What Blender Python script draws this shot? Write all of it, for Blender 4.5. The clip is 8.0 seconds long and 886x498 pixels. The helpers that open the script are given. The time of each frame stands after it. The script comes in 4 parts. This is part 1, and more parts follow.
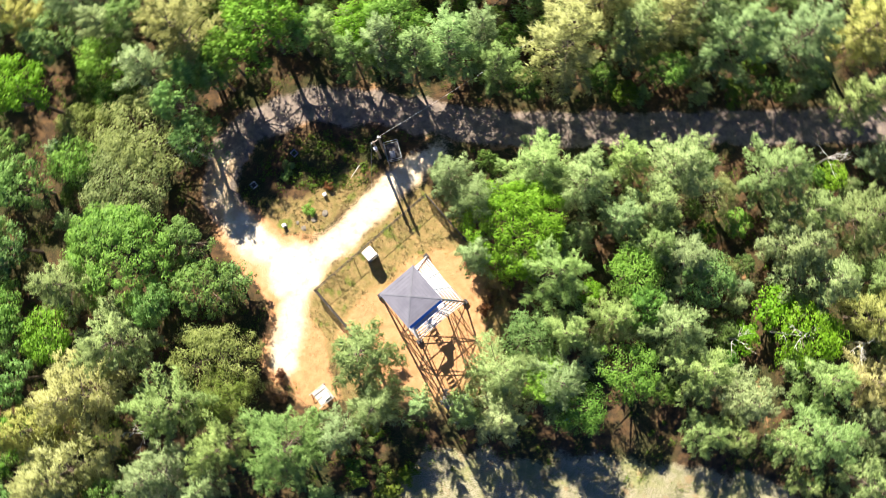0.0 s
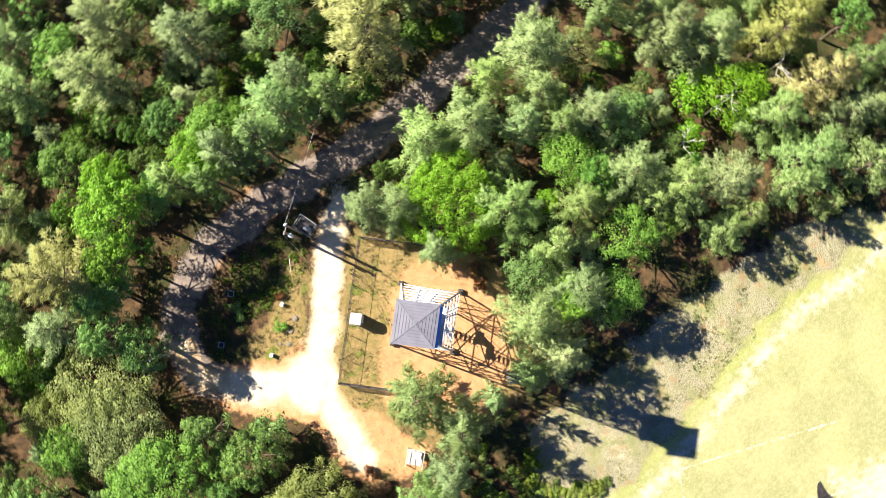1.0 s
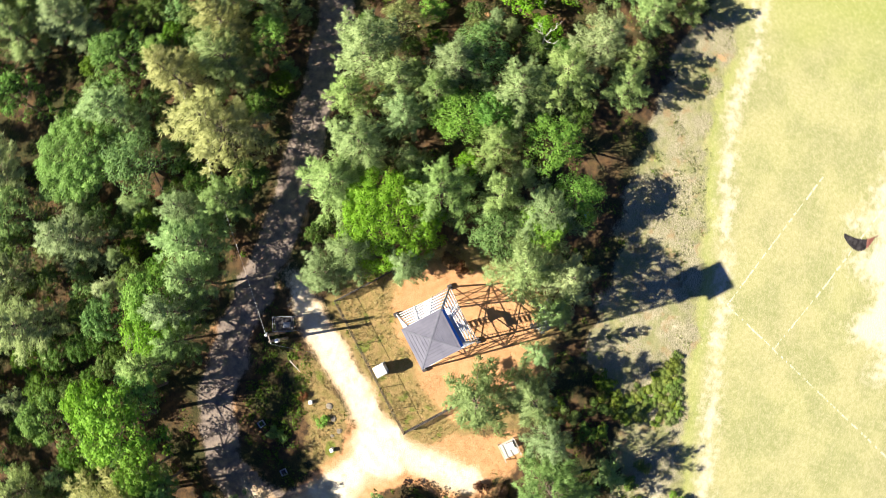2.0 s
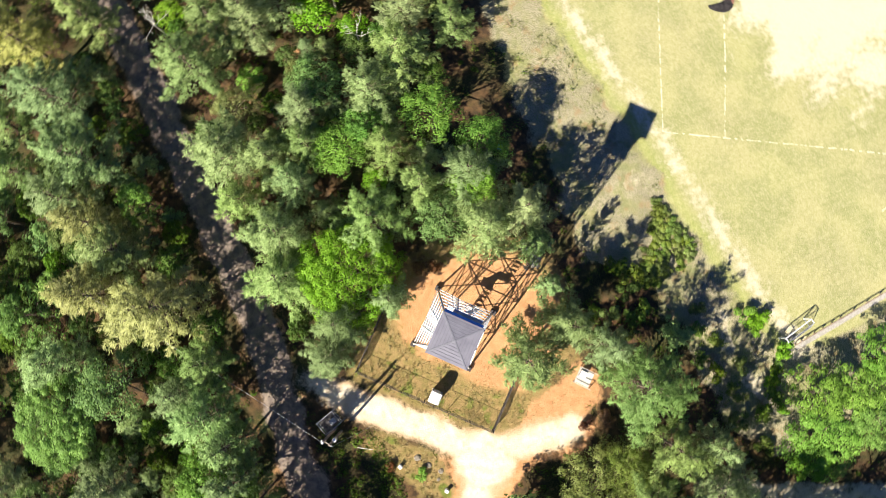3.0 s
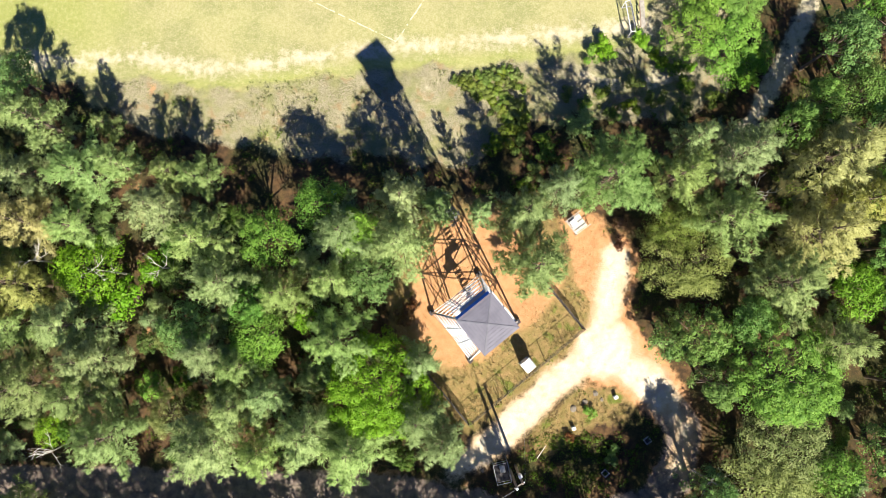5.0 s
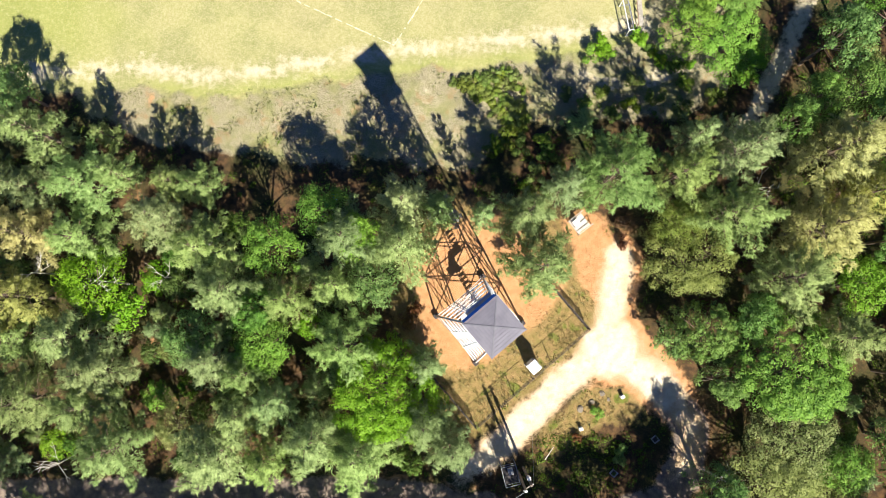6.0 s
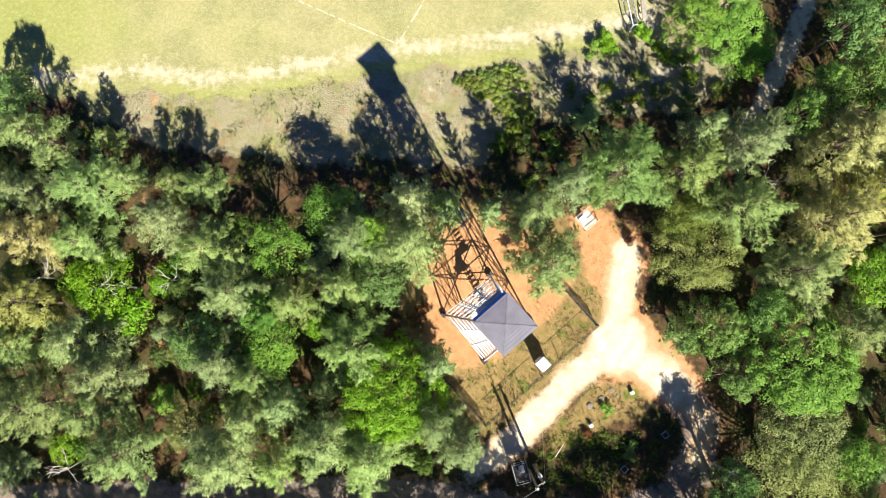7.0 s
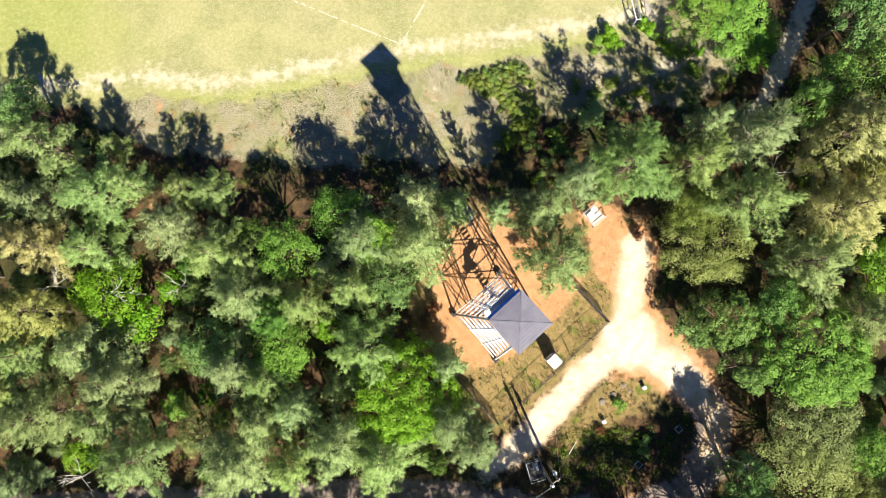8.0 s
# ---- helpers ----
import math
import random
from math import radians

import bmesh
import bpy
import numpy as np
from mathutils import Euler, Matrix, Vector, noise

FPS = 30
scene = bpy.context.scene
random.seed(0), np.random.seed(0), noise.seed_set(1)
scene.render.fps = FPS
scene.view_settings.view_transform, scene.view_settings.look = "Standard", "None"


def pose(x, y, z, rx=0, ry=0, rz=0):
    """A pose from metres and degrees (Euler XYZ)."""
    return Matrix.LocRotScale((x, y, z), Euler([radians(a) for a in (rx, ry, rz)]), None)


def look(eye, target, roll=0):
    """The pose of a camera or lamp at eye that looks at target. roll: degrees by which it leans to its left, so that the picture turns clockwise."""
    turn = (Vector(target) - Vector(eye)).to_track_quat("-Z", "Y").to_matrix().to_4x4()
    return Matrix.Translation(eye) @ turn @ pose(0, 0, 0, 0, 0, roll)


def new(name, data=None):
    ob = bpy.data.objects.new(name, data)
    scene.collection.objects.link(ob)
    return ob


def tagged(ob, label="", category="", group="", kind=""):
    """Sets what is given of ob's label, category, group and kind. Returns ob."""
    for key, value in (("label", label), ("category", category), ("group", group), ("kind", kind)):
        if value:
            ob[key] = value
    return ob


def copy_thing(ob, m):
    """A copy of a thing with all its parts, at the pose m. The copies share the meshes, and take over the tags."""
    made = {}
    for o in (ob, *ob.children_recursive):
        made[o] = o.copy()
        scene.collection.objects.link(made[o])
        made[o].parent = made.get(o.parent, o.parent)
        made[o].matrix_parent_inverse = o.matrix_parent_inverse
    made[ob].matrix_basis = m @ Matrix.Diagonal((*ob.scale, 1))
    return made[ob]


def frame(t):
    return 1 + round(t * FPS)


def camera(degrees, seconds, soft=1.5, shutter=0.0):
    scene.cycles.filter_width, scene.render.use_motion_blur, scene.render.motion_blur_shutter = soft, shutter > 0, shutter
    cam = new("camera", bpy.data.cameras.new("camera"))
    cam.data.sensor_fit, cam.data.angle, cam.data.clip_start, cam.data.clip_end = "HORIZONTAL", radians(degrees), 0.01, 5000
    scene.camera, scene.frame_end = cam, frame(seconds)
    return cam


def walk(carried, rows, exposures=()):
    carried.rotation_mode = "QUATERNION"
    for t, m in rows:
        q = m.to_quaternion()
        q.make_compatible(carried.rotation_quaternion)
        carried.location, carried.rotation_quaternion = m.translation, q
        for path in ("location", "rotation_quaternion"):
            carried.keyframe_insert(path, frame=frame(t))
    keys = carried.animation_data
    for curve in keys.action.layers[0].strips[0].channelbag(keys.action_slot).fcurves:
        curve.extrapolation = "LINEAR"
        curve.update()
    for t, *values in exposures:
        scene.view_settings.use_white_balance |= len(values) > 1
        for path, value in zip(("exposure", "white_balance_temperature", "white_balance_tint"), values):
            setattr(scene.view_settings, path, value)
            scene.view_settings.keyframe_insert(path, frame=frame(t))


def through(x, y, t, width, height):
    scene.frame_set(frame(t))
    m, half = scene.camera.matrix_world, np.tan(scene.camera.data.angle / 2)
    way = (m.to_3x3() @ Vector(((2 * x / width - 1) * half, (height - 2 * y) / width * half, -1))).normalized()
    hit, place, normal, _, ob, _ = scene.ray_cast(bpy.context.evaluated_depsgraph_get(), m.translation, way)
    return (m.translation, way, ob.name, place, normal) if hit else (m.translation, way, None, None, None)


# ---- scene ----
# Fire lookout tower in a forest clearing, seen from a drone that looks straight down and spins.
# x, y: metres on the ground; the drone ends above (0, 0).

# ---- camera ----
cam = camera(58.47, 8.0, soft=0.85, shutter=0.2)


def drone(x, y, z, spin, tilt, lean):
    """A pose looking down, spun about the upright axis and tilted a little."""
    return pose(x, y, z, 0, 0, spin) @ pose(0, 0, 0, tilt) @ pose(0, 0, 0, 0, lean)


FLIGHT = (
    (0.0, 2.126, -0.842, 86.565, 181.874, 3.948, 0.392),
    (0.5, 2.104, -0.847, 86.356, 160.620, 4.033, 0.463),
    (1.0, 2.052, -0.816, 86.201, 140.380, 3.958, 0.497),
    (1.5, 2.098, -0.769, 86.085, 122.167, 3.935, 0.392),
    (1.7, 2.134, -0.748, 86.058, 115.316, 3.998, 0.394),
    (2.25, 2.240, -0.660, 86.010, 95.100, 3.990, 0.450),
    (2.8, 2.335, -0.561, 85.951, 74.042, 3.978, 0.502),
    (3.0, 2.330, -0.510, 85.902, 66.313, 3.926, 0.515),
    (3.5, 2.250, -0.346, 85.732, 46.288, 3.930, 0.516),
    (4.0, 2.158, -0.210, 85.620, 23.952, 3.895, 0.401),
    (4.5, 2.105, -0.073, 85.530, 6.558, 3.863, 0.370),
    (4.7, 2.059, -0.041, 85.495, 4.617, 3.876, 0.362),
    (5.2, 1.900, 0.050, 85.380, 3.200, 3.980, 0.335),
    (5.8, 1.652, 0.116, 85.262, 2.488, 4.086, 0.314),
    (6.0, 1.553, 0.119, 85.230, 2.252, 4.065, 0.367),
    (6.5, 1.251, 0.101, 85.149, 1.916, 4.048, 0.408),
    (7.0, 0.892, 0.076, 85.060, 1.357, 3.975, 0.478),
    (7.5, 0.471, 0.049, 84.981, 0.660, 3.959, 0.560),
    (8.0, 0.000, 0.000, 84.920, 0.000, 3.973, 0.574),
)
walk(cam, [(t, drone(*row)) for t, *row in FLIGHT], exposures=((0, 1.58), (1, 1.58), (1.6, 1.48), (2.8, 1.28), (8, 1.26)))

# ---- light ----
SUN_WAY = Vector((0.444, -0.973, 1.0)).normalized()  # towards the sun
world = bpy.data.worlds.new("world")
scene.world = world
world.use_nodes = True
wn = world.node_tree.nodes
sky = wn.new("ShaderNodeTexSky")
sky.sky_type, sky.sun_disc = "NISHITA", False
sky.ozone_density, sky.air_density, sky.dust_density = 5.0, 1.0, 0.3
sky.sun_elevation = math.asin(SUN_WAY.z)
sky.sun_rotation = math.atan2(SUN_WAY.x, SUN_WAY.y)
wn["Background"].inputs[1].default_value = 0.027
tint = wn.new("ShaderNodeVectorMath")
tint.operation = "MULTIPLY"
tint.inputs[1].default_value = (0.62, 0.88, 1.55)  # deep blue of a clear autumn sky
world.node_tree.links.new(sky.outputs[0], tint.inputs[0])
world.node_tree.links.new(tint.outputs[0], wn["Background"].inputs[0])
sun_data = bpy.data.lights.new("sun", "SUN")
sun_data.energy, sun_data.angle, sun_data.color = 5.0, radians(0.53), (1.0, 0.93, 0.80)
sun = new("sun", sun_data)
sun.matrix_world = look(SUN_WAY * 200, (0, 0, 0))


# ---- material helpers ----
class Mat:
    """A node material with short ways to add and join nodes."""

    def __init__(self, name):
        self.m = bpy.data.materials.new(name)
        self.m.use_nodes = True
        self.t = self.m.node_tree
        self.bsdf = self.t.nodes["Principled BSDF"]
        self.out = self.t.nodes["Material Output"]

    def node(self, kind, **values):
        n = self.t.nodes.new(kind)
        for k, v in values.items():
            n.inputs[k.replace("_", " ")].default_value = v
        return n

    def link(self, a, b):
        self.t.links.new(a, b)

    def coords(self):
        g = self.t.nodes.new("ShaderNodeNewGeometry")
        return g.outputs["Position"]

    def local(self):
        return self.t.nodes.new("ShaderNodeTexCoord").outputs["Object"]

    def noise(self, scale, detail=4.0, rough=0.55, where=None):
        n = self.node("ShaderNodeTexNoise", Scale=scale, Detail=detail, Roughness=rough)
        self.link(where or self.coords(), n.inputs["Vector"])
        return n.outputs["Fac"]

    def ramp(self, fac, lo, hi, a=0.0, b=1.0, smooth=True):
        n = self.t.nodes.new("ShaderNodeMapRange")
        n.interpolation_type = "SMOOTHSTEP" if smooth else "LINEAR"
        for k, v in (("From Min", lo), ("From Max", hi), ("To Min", a), ("To Max", b)):
            n.inputs[k].default_value = v
        self.link(fac, n.inputs["Value"])
        return n.outputs["Result"]

    def math(self, op, a, b):
        n = self.t.nodes.new("ShaderNodeMath")
        n.operation = op
        for i, v in enumerate((a, b)):
            if isinstance(v, (int, float)):
                n.inputs[i].default_value = v
            else:
                self.link(v, n.inputs[i])
        return n.outputs[0]

    def mix(self, fac, a, b):
        n = self.t.nodes.new("ShaderNodeMix")
        n.data_type = "RGBA"
        for i, v in ((0, fac), (6, a), (7, b)):
            if isinstance(v, tuple):
                n.inputs[i].default_value = (*v, 1)
            elif isinstance(v, (int, float)):
                n.inputs[i].default_value = v
            else:
                self.link(v, n.inputs[i])
        return n.outputs[2]

    def attr(self, name):
        n = self.t.nodes.new("ShaderNodeAttribute")
        n.attribute_name = name
        return n.outputs["Fac"]

    def bump(self, height, strength, distance):
        n = self.node("ShaderNodeBump", Strength=strength, Distance=distance)
        self.link(height, n.inputs["Height"])
        self.link(n.outputs[0], self.bsdf.inputs["Normal"])

    def colour(self, c):
        if isinstance(c, tuple):
            self.bsdf.inputs["Base Color"].default_value = (*c, 1)
        else:
            self.link(c, self.bsdf.inputs["Base Color"])

    def gloss(self, rough, metal=0.0):
        self.bsdf.inputs["Roughness"].default_value = rough
        self.bsdf.inputs["Metallic"].default_value = metal


def plain(name, a, b, scale, rough=0.6, metal=0.0, bump=0.0):
    """Two tones of one surface in a fine grain and a broad stain."""
    m = Mat(name)
    w = m.local()
    fac = m.ramp(m.noise(scale, where=w), 0.35, 0.65)
    c = m.mix(fac, a, b)
    stain = m.ramp(m.noise(scale * 0.17, 3, where=w), 0.45, 0.75, 0.0, 0.35)
    m.colour(m.mix(stain, c, tuple(v * 0.6 for v in a)))
    m.gloss(rough, metal)
    if bump:
        m.bump(m.noise(scale * 3, where=w), bump, 0.02)
    return m.m


def foliage(name, dark, mid, light, through=0.35, hues=(0.478, 0.517), values=(1.14, 0.82)):
    """Leaves: each leaf its own tone, each tree its own shade, some light let through."""
    m = Mat(name)
    geo = m.t.nodes.new("ShaderNodeNewGeometry")
    info = m.t.nodes.new("ShaderNodeObjectInfo")
    leaf = geo.outputs["Random Per Island"]
    tone = m.math("ADD", m.math("MULTIPLY", leaf, 0.5), m.math("MULTIPLY", m.ramp(m.noise(1.5, 3), 0.32, 0.68), 0.5))
    c = m.mix(m.ramp(tone, 0.0, 0.55), dark, mid)
    c = m.mix(m.ramp(tone, 0.55, 1.0), c, light)
    hsv = m.node("ShaderNodeHueSaturation")
    m.link(c, hsv.inputs["Color"])
    m.link(m.ramp(info.outputs["Random"], 0, 1, *hues, False), hsv.inputs["Hue"])
    m.link(m.ramp(m.math("FRACT", m.math("MULTIPLY", info.outputs["Random"], 13.7), 0), 0, 1, 0.88, 1.12, False), hsv.inputs["Saturation"])
    m.link(m.ramp(m.math("FRACT", m.math("MULTIPLY", info.outputs["Random"], 7.3), 0), 0, 1, *values, False), hsv.inputs["Value"])
    c = hsv.outputs[0]
    m.colour(c)
    m.gloss(0.55)
    m.bsdf.inputs["Specular IOR Level"].default_value = 0.22
    thin = m.t.nodes.new("ShaderNodeBsdfTranslucent")
    m.link(c, thin.inputs["Color"])
    blend = m.node("ShaderNodeMixShader", Fac=through)
    m.link(m.bsdf.outputs[0], blend.inputs[1])
    m.link(thin.outputs[0], blend.inputs[2])
    m.link(blend.outputs[0], m.out.inputs["Surface"])
    return m.m


# ---- materials ----
def ground_material():
    m = Mat("ground")
    fine = m.noise(9.0, 6, 0.7)
    mid = m.noise(1.3, 5, 0.6)
    big = m.noise(0.22, 4, 0.55)
    grit = m.noise(38.0, 3, 0.7)
    # Leaf litter, darkened in its colour to stand in for shade between trees.
    litter = m.mix(m.ramp(mid, 0.3, 0.7), (0.04, 0.028, 0.018), (0.13, 0.075, 0.035))
    litter = m.mix(m.ramp(big, 0.40, 0.60), litter, m.mix(m.ramp(fine, 0.40, 0.60), (0.02, 0.027, 0.010), (0.07, 0.065, 0.024)))
    litter = m.mix(m.math("MULTIPLY", m.ramp(fine, 0.55, 0.75), 0.6), litter, (0.27, 0.135, 0.05))
    dry = m.mix(m.ramp(mid, 0.35, 0.65), (0.357, 0.246, 0.106), (0.230, 0.187, 0.064))
    dry = m.mix(m.ramp(m.noise(0.42, 3), 0.56, 0.66), dry, (0.136, 0.187, 0.030))
    dry = m.mix(m.math("MULTIPLY", m.ramp(fine, 0.46, 0.6), 0.8), dry, (0.170, 0.106, 0.043))
    soil = m.mix(m.ramp(mid, 0.3, 0.7), (0.49, 0.235, 0.108), (0.585, 0.32, 0.16))
    soil = m.mix(m.math("MULTIPLY", m.ramp(fine, 0.47, 0.62), 0.7), soil, (0.391, 0.221, 0.093))
    gravel = m.mix(m.ramp(mid, 0.3, 0.7), (0.62, 0.535, 0.40), (0.72, 0.66, 0.54))
    gravel = m.mix(m.math("MULTIPLY", m.ramp(grit, 0.5, 0.8), 0.5), gravel, (0.357, 0.297, 0.230))
    gravel = m.mix(m.ramp(m.attr("worn"), 0.1, 0.95), m.mix(m.ramp(fine, 0.35, 0.65), (0.43, 0.27, 0.14), (0.54, 0.40, 0.25)), gravel)
    gravel = m.mix(m.math("MULTIPLY", m.ramp(m.noise(0.9, 6, 0.7), 0.52, 0.66), 0.6), gravel, (0.49, 0.36, 0.22))
    gravel = m.mix(m.math("MULTIPLY", m.ramp(m.noise(4.5, 5, 0.7), 0.55, 0.68), 0.35), gravel, (0.42, 0.31, 0.20))
    # Lane tone lowered to stand in for tree shade on the road.
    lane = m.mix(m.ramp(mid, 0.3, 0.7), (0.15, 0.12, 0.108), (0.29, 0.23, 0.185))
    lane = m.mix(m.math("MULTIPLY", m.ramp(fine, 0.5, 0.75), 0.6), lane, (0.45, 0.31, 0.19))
    scrub = m.mix(m.ramp(fine, 0.38, 0.6), (0.16, 0.15, 0.075), (0.40, 0.355, 0.235))
    scrub = m.mix(m.math("MULTIPLY", m.ramp(big, 0.45, 0.60), 0.6), scrub, m.mix(m.ramp(mid, 0.35, 0.65), (0.16, 0.19, 0.05), (0.28, 0.27, 0.10)))
    scrub = m.mix(m.math("MULTIPLY", m.ramp(m.noise(0.6, 4, 0.6), 0.54, 0.68), 0.6), scrub, (0.30, 0.19, 0.09))
    turf = m.mix(m.ramp(mid, 0.3, 0.7), (0.228, 0.240, 0.088), (0.300, 0.291, 0.136))
    turf = m.mix(m.ramp(big, 0.40, 0.62), turf, (0.345, 0.335, 0.14))
    turf = m.mix(m.math("MULTIPLY", m.ramp(fine, 0.45, 0.75), 0.6), turf, (0.42, 0.39, 0.18))
    speck = m.noise(5.5, 6, 0.8)
    turf = m.mix(m.math("MULTIPLY", m.ramp(speck, 0.46, 0.62), 0.34), turf, (0.53, 0.475, 0.29))
    patch = m.ramp(m.noise(0.11, 5, 0.65), 0.42, 0.6)
    turf = m.mix(m.math("MULTIPLY", patch, 0.28), turf, (0.417, 0.352, 0.207))
    turf = m.mix(m.math("MULTIPLY", m.ramp(speck, 0.5, 0.40), 0.16), turf, (0.184, 0.212, 0.051))
    turf = m.mix(m.math("MULTIPLY", m.attr("lush"), 0.62), turf, m.mix(m.ramp(fine, 0.38, 0.6), (0.207, 0.27, 0.045), (0.321, 0.34, 0.08)))
    blade = m.noise(2.3, 9, 0.85)
    turf = m.mix(m.math("MULTIPLY", m.ramp(blade, 0.50, 0.60), 0.4), turf, (0.50, 0.46, 0.25))
    turf = m.mix(m.math("MULTIPLY", m.ramp(blade, 0.50, 0.40), 0.35), turf, (0.21, 0.235, 0.07))
    sand = m.mix(m.ramp(fine, 0.35, 0.65), (0.64, 0.56, 0.43), (0.47, 0.42, 0.27))
    c = litter
    edge = m.math("MULTIPLY", m.math("SUBTRACT", m.math("ADD", fine, mid), 1.0), 0.9)
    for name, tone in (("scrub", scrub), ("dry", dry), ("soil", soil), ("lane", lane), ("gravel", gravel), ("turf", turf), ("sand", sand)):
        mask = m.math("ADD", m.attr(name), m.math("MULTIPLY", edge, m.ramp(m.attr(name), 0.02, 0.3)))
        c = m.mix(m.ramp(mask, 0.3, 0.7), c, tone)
    m.colour(c)
    m.gloss(0.95)
    m.bsdf.inputs["Specular IOR Level"].default_value = 0.15
    m.bump(m.math("ADD", fine, m.math("MULTIPLY", grit, 0.4)), 0.7, 0.12)
    return m.m


GROUND = ground_material()
STEEL = plain("galvanised_steel", (0.54, 0.55, 0.56), (0.72, 0.72, 0.71), 3.0, 0.55, 0.1)
RUST = plain("weathered_steel", (0.20, 0.13, 0.09), (0.30, 0.24, 0.19), 2.0, 0.75)
ROOF = plain("grey_roof_sheet", (0.145, 0.14, 0.172), (0.18, 0.173, 0.205), 1.2, 0.8, 0.0, 0.05)
ROOF_DARK = plain("dark_roof_cap", (0.12, 0.12, 0.14), (0.16, 0.16, 0.185), 1.2, 0.6)
FENCE_STEEL = plain("dark_fence_steel", (0.055, 0.045, 0.04), (0.10, 0.08, 0.065), 2.0, 0.7)
# Grey lowered so the pole rack looks shaded; goal bars share it.
RACK = plain("shade_dulled_grey_paint", (0.22, 0.23, 0.25), (0.32, 0.33, 0.35), 2.0, 0.6)
ROCK = plain("tan_rock", (0.15, 0.125, 0.095), (0.235, 0.20, 0.155), 3.0, 0.95, 0, 0.5)
BLUEGREY = plain("blue_grey_paint", (0.26, 0.29, 0.36), (0.34, 0.37, 0.44), 2.0, 0.6)
BLUE_PAINT = plain("blue_paint", (0.06, 0.24, 0.62), (0.10, 0.30, 0.68), 2.0, 0.5)
WHITE = plain("white_paint", (0.74, 0.74, 0.72), (0.82, 0.82, 0.80), 2.0, 0.5)
PLASTIC = plain("white_plastic", (0.72, 0.74, 0.76), (0.80, 0.81, 0.82), 1.5, 0.4)
BLUE = plain("blue_plastic", (0.10, 0.16, 0.30), (0.14, 0.21, 0.36), 1.5, 0.45)
WOOD = plain("grey_timber", (0.20, 0.165, 0.13), (0.30, 0.25, 0.20), 4.0, 0.85, 0, 0.3)
BOARD = plain("weathered_board", (0.42, 0.39, 0.35), (0.55, 0.52, 0.47), 3.0, 0.8, 0, 0.2)
CONCRETE = plain("concrete", (0.28, 0.26, 0.23), (0.38, 0.35, 0.31), 4.0, 0.9, 0, 0.3)
BARK = plain("bark", (0.11, 0.075, 0.055), (0.20, 0.15, 0.11), 5.0, 0.95, 0, 0.5)
PALE_BARK = plain("bare_pale_wood", (0.50, 0.46, 0.40), (0.64, 0.60, 0.54), 5.0, 0.9, 0, 0.3)
DARK = plain("dark_fabric", (0.035, 0.03, 0.03), (0.07, 0.06, 0.06), 3.0, 0.8)
REDDISH = plain("faded_red_fabric", (0.34, 0.12, 0.09), (0.42, 0.20, 0.14), 3.0, 0.8)
LIME = plain("field_lime", (0.50, 0.47, 0.31), (0.62, 0.59, 0.43), 6.0, 0.9)
NEEDLE = foliage("pine_needles", (0.12, 0.195, 0.052), (0.30, 0.42, 0.148), (0.46, 0.59, 0.24), 0.42)
NEEDLE_PALE = foliage("pale_pine_needles", (0.25, 0.265, 0.07), (0.47, 0.48, 0.155), (0.64, 0.63, 0.25), 0.48)
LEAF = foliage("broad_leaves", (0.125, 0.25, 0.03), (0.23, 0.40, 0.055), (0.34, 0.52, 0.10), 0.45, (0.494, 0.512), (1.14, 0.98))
LEAF_DARK = foliage("dark_broad_leaves", (0.10, 0.21, 0.045), (0.195, 0.35, 0.075), (0.31, 0.49, 0.12), 0.45, (0.486, 0.510), (1.12, 0.9))
LEAF_OLIVE = foliage("olive_broad_leaves", (0.15, 0.205, 0.05), (0.28, 0.35, 0.095), (0.41, 0.48, 0.16), 0.45, (0.486, 0.506), (1.1, 0.92))
# Broad leaves again, colour darkened to stand in for understory shade.
LEAF_SHADED = foliage("shade_darkened_leaves", (0.06, 0.125, 0.018), (0.125, 0.225, 0.035), (0.22, 0.34, 0.065), 0.4)
# Shrub leaves, colour kept dark as if under tree shade.
SHRUB = foliage("shade_dark_shrub_leaves", (0.05, 0.095, 0.014), (0.13, 0.21, 0.035), (0.25, 0.31, 0.065), 0.45)
GRASSY = foliage("dry_grass_blades", (0.22, 0.20, 0.06), (0.33, 0.29, 0.10), (0.46, 0.40, 0.18), 0.3)


# ---- mesh helpers ----
def part(name, bm, material, parent=None, label=""):
    """Links a bmesh (or a mesh) as one object, under a thing when one is given."""
    if isinstance(bm, bmesh.types.BMesh):
        me = bpy.data.meshes.new(name)
        bm.to_mesh(me)
        bm.free()
    else:
        me = bm
    if not me.materials:
        me.materials.append(material)
    ob = new(name, me)
    ob.parent = parent
    return tagged(ob, label)


def thing(name, place, label, category, group="", kind=""):
    """An Empty at a thing's base."""
    ob = new(name)
    ob.empty_display_size = 0.3
    ob.matrix_basis = place
    return tagged(ob, label, category, group, kind)


def box(bm, size, at=(0, 0, 0), turn=None, bevel=0.0):
    """A box with its middle at a place, bevelled when asked."""
    m = Matrix.Translation(at) @ (turn or Matrix()) @ Matrix.Diagonal((*size, 1))
    made = bmesh.ops.create_cube(bm, size=1, matrix=m)["verts"]
    if bevel:
        edges = list({e for v in made for e in v.link_edges})
        bmesh.ops.bevel(bm, geom=edges, offset=bevel, segments=1, affect="EDGES")
    return bm


def boxed(size, at=(0, 0, 0), turn=None, bevel=0.0):
    return box(bmesh.new(), size, at, turn, bevel)


def bar(bm, a, b, w, h=None):
    """A straight member of square section from a to b."""
    a, b = Vector(a), Vector(b)
    d = b - a
    return box(bm, (w, h or w, d.length), (a + b) / 2, d.to_track_quat("Z", "Y").to_matrix().to_4x4())


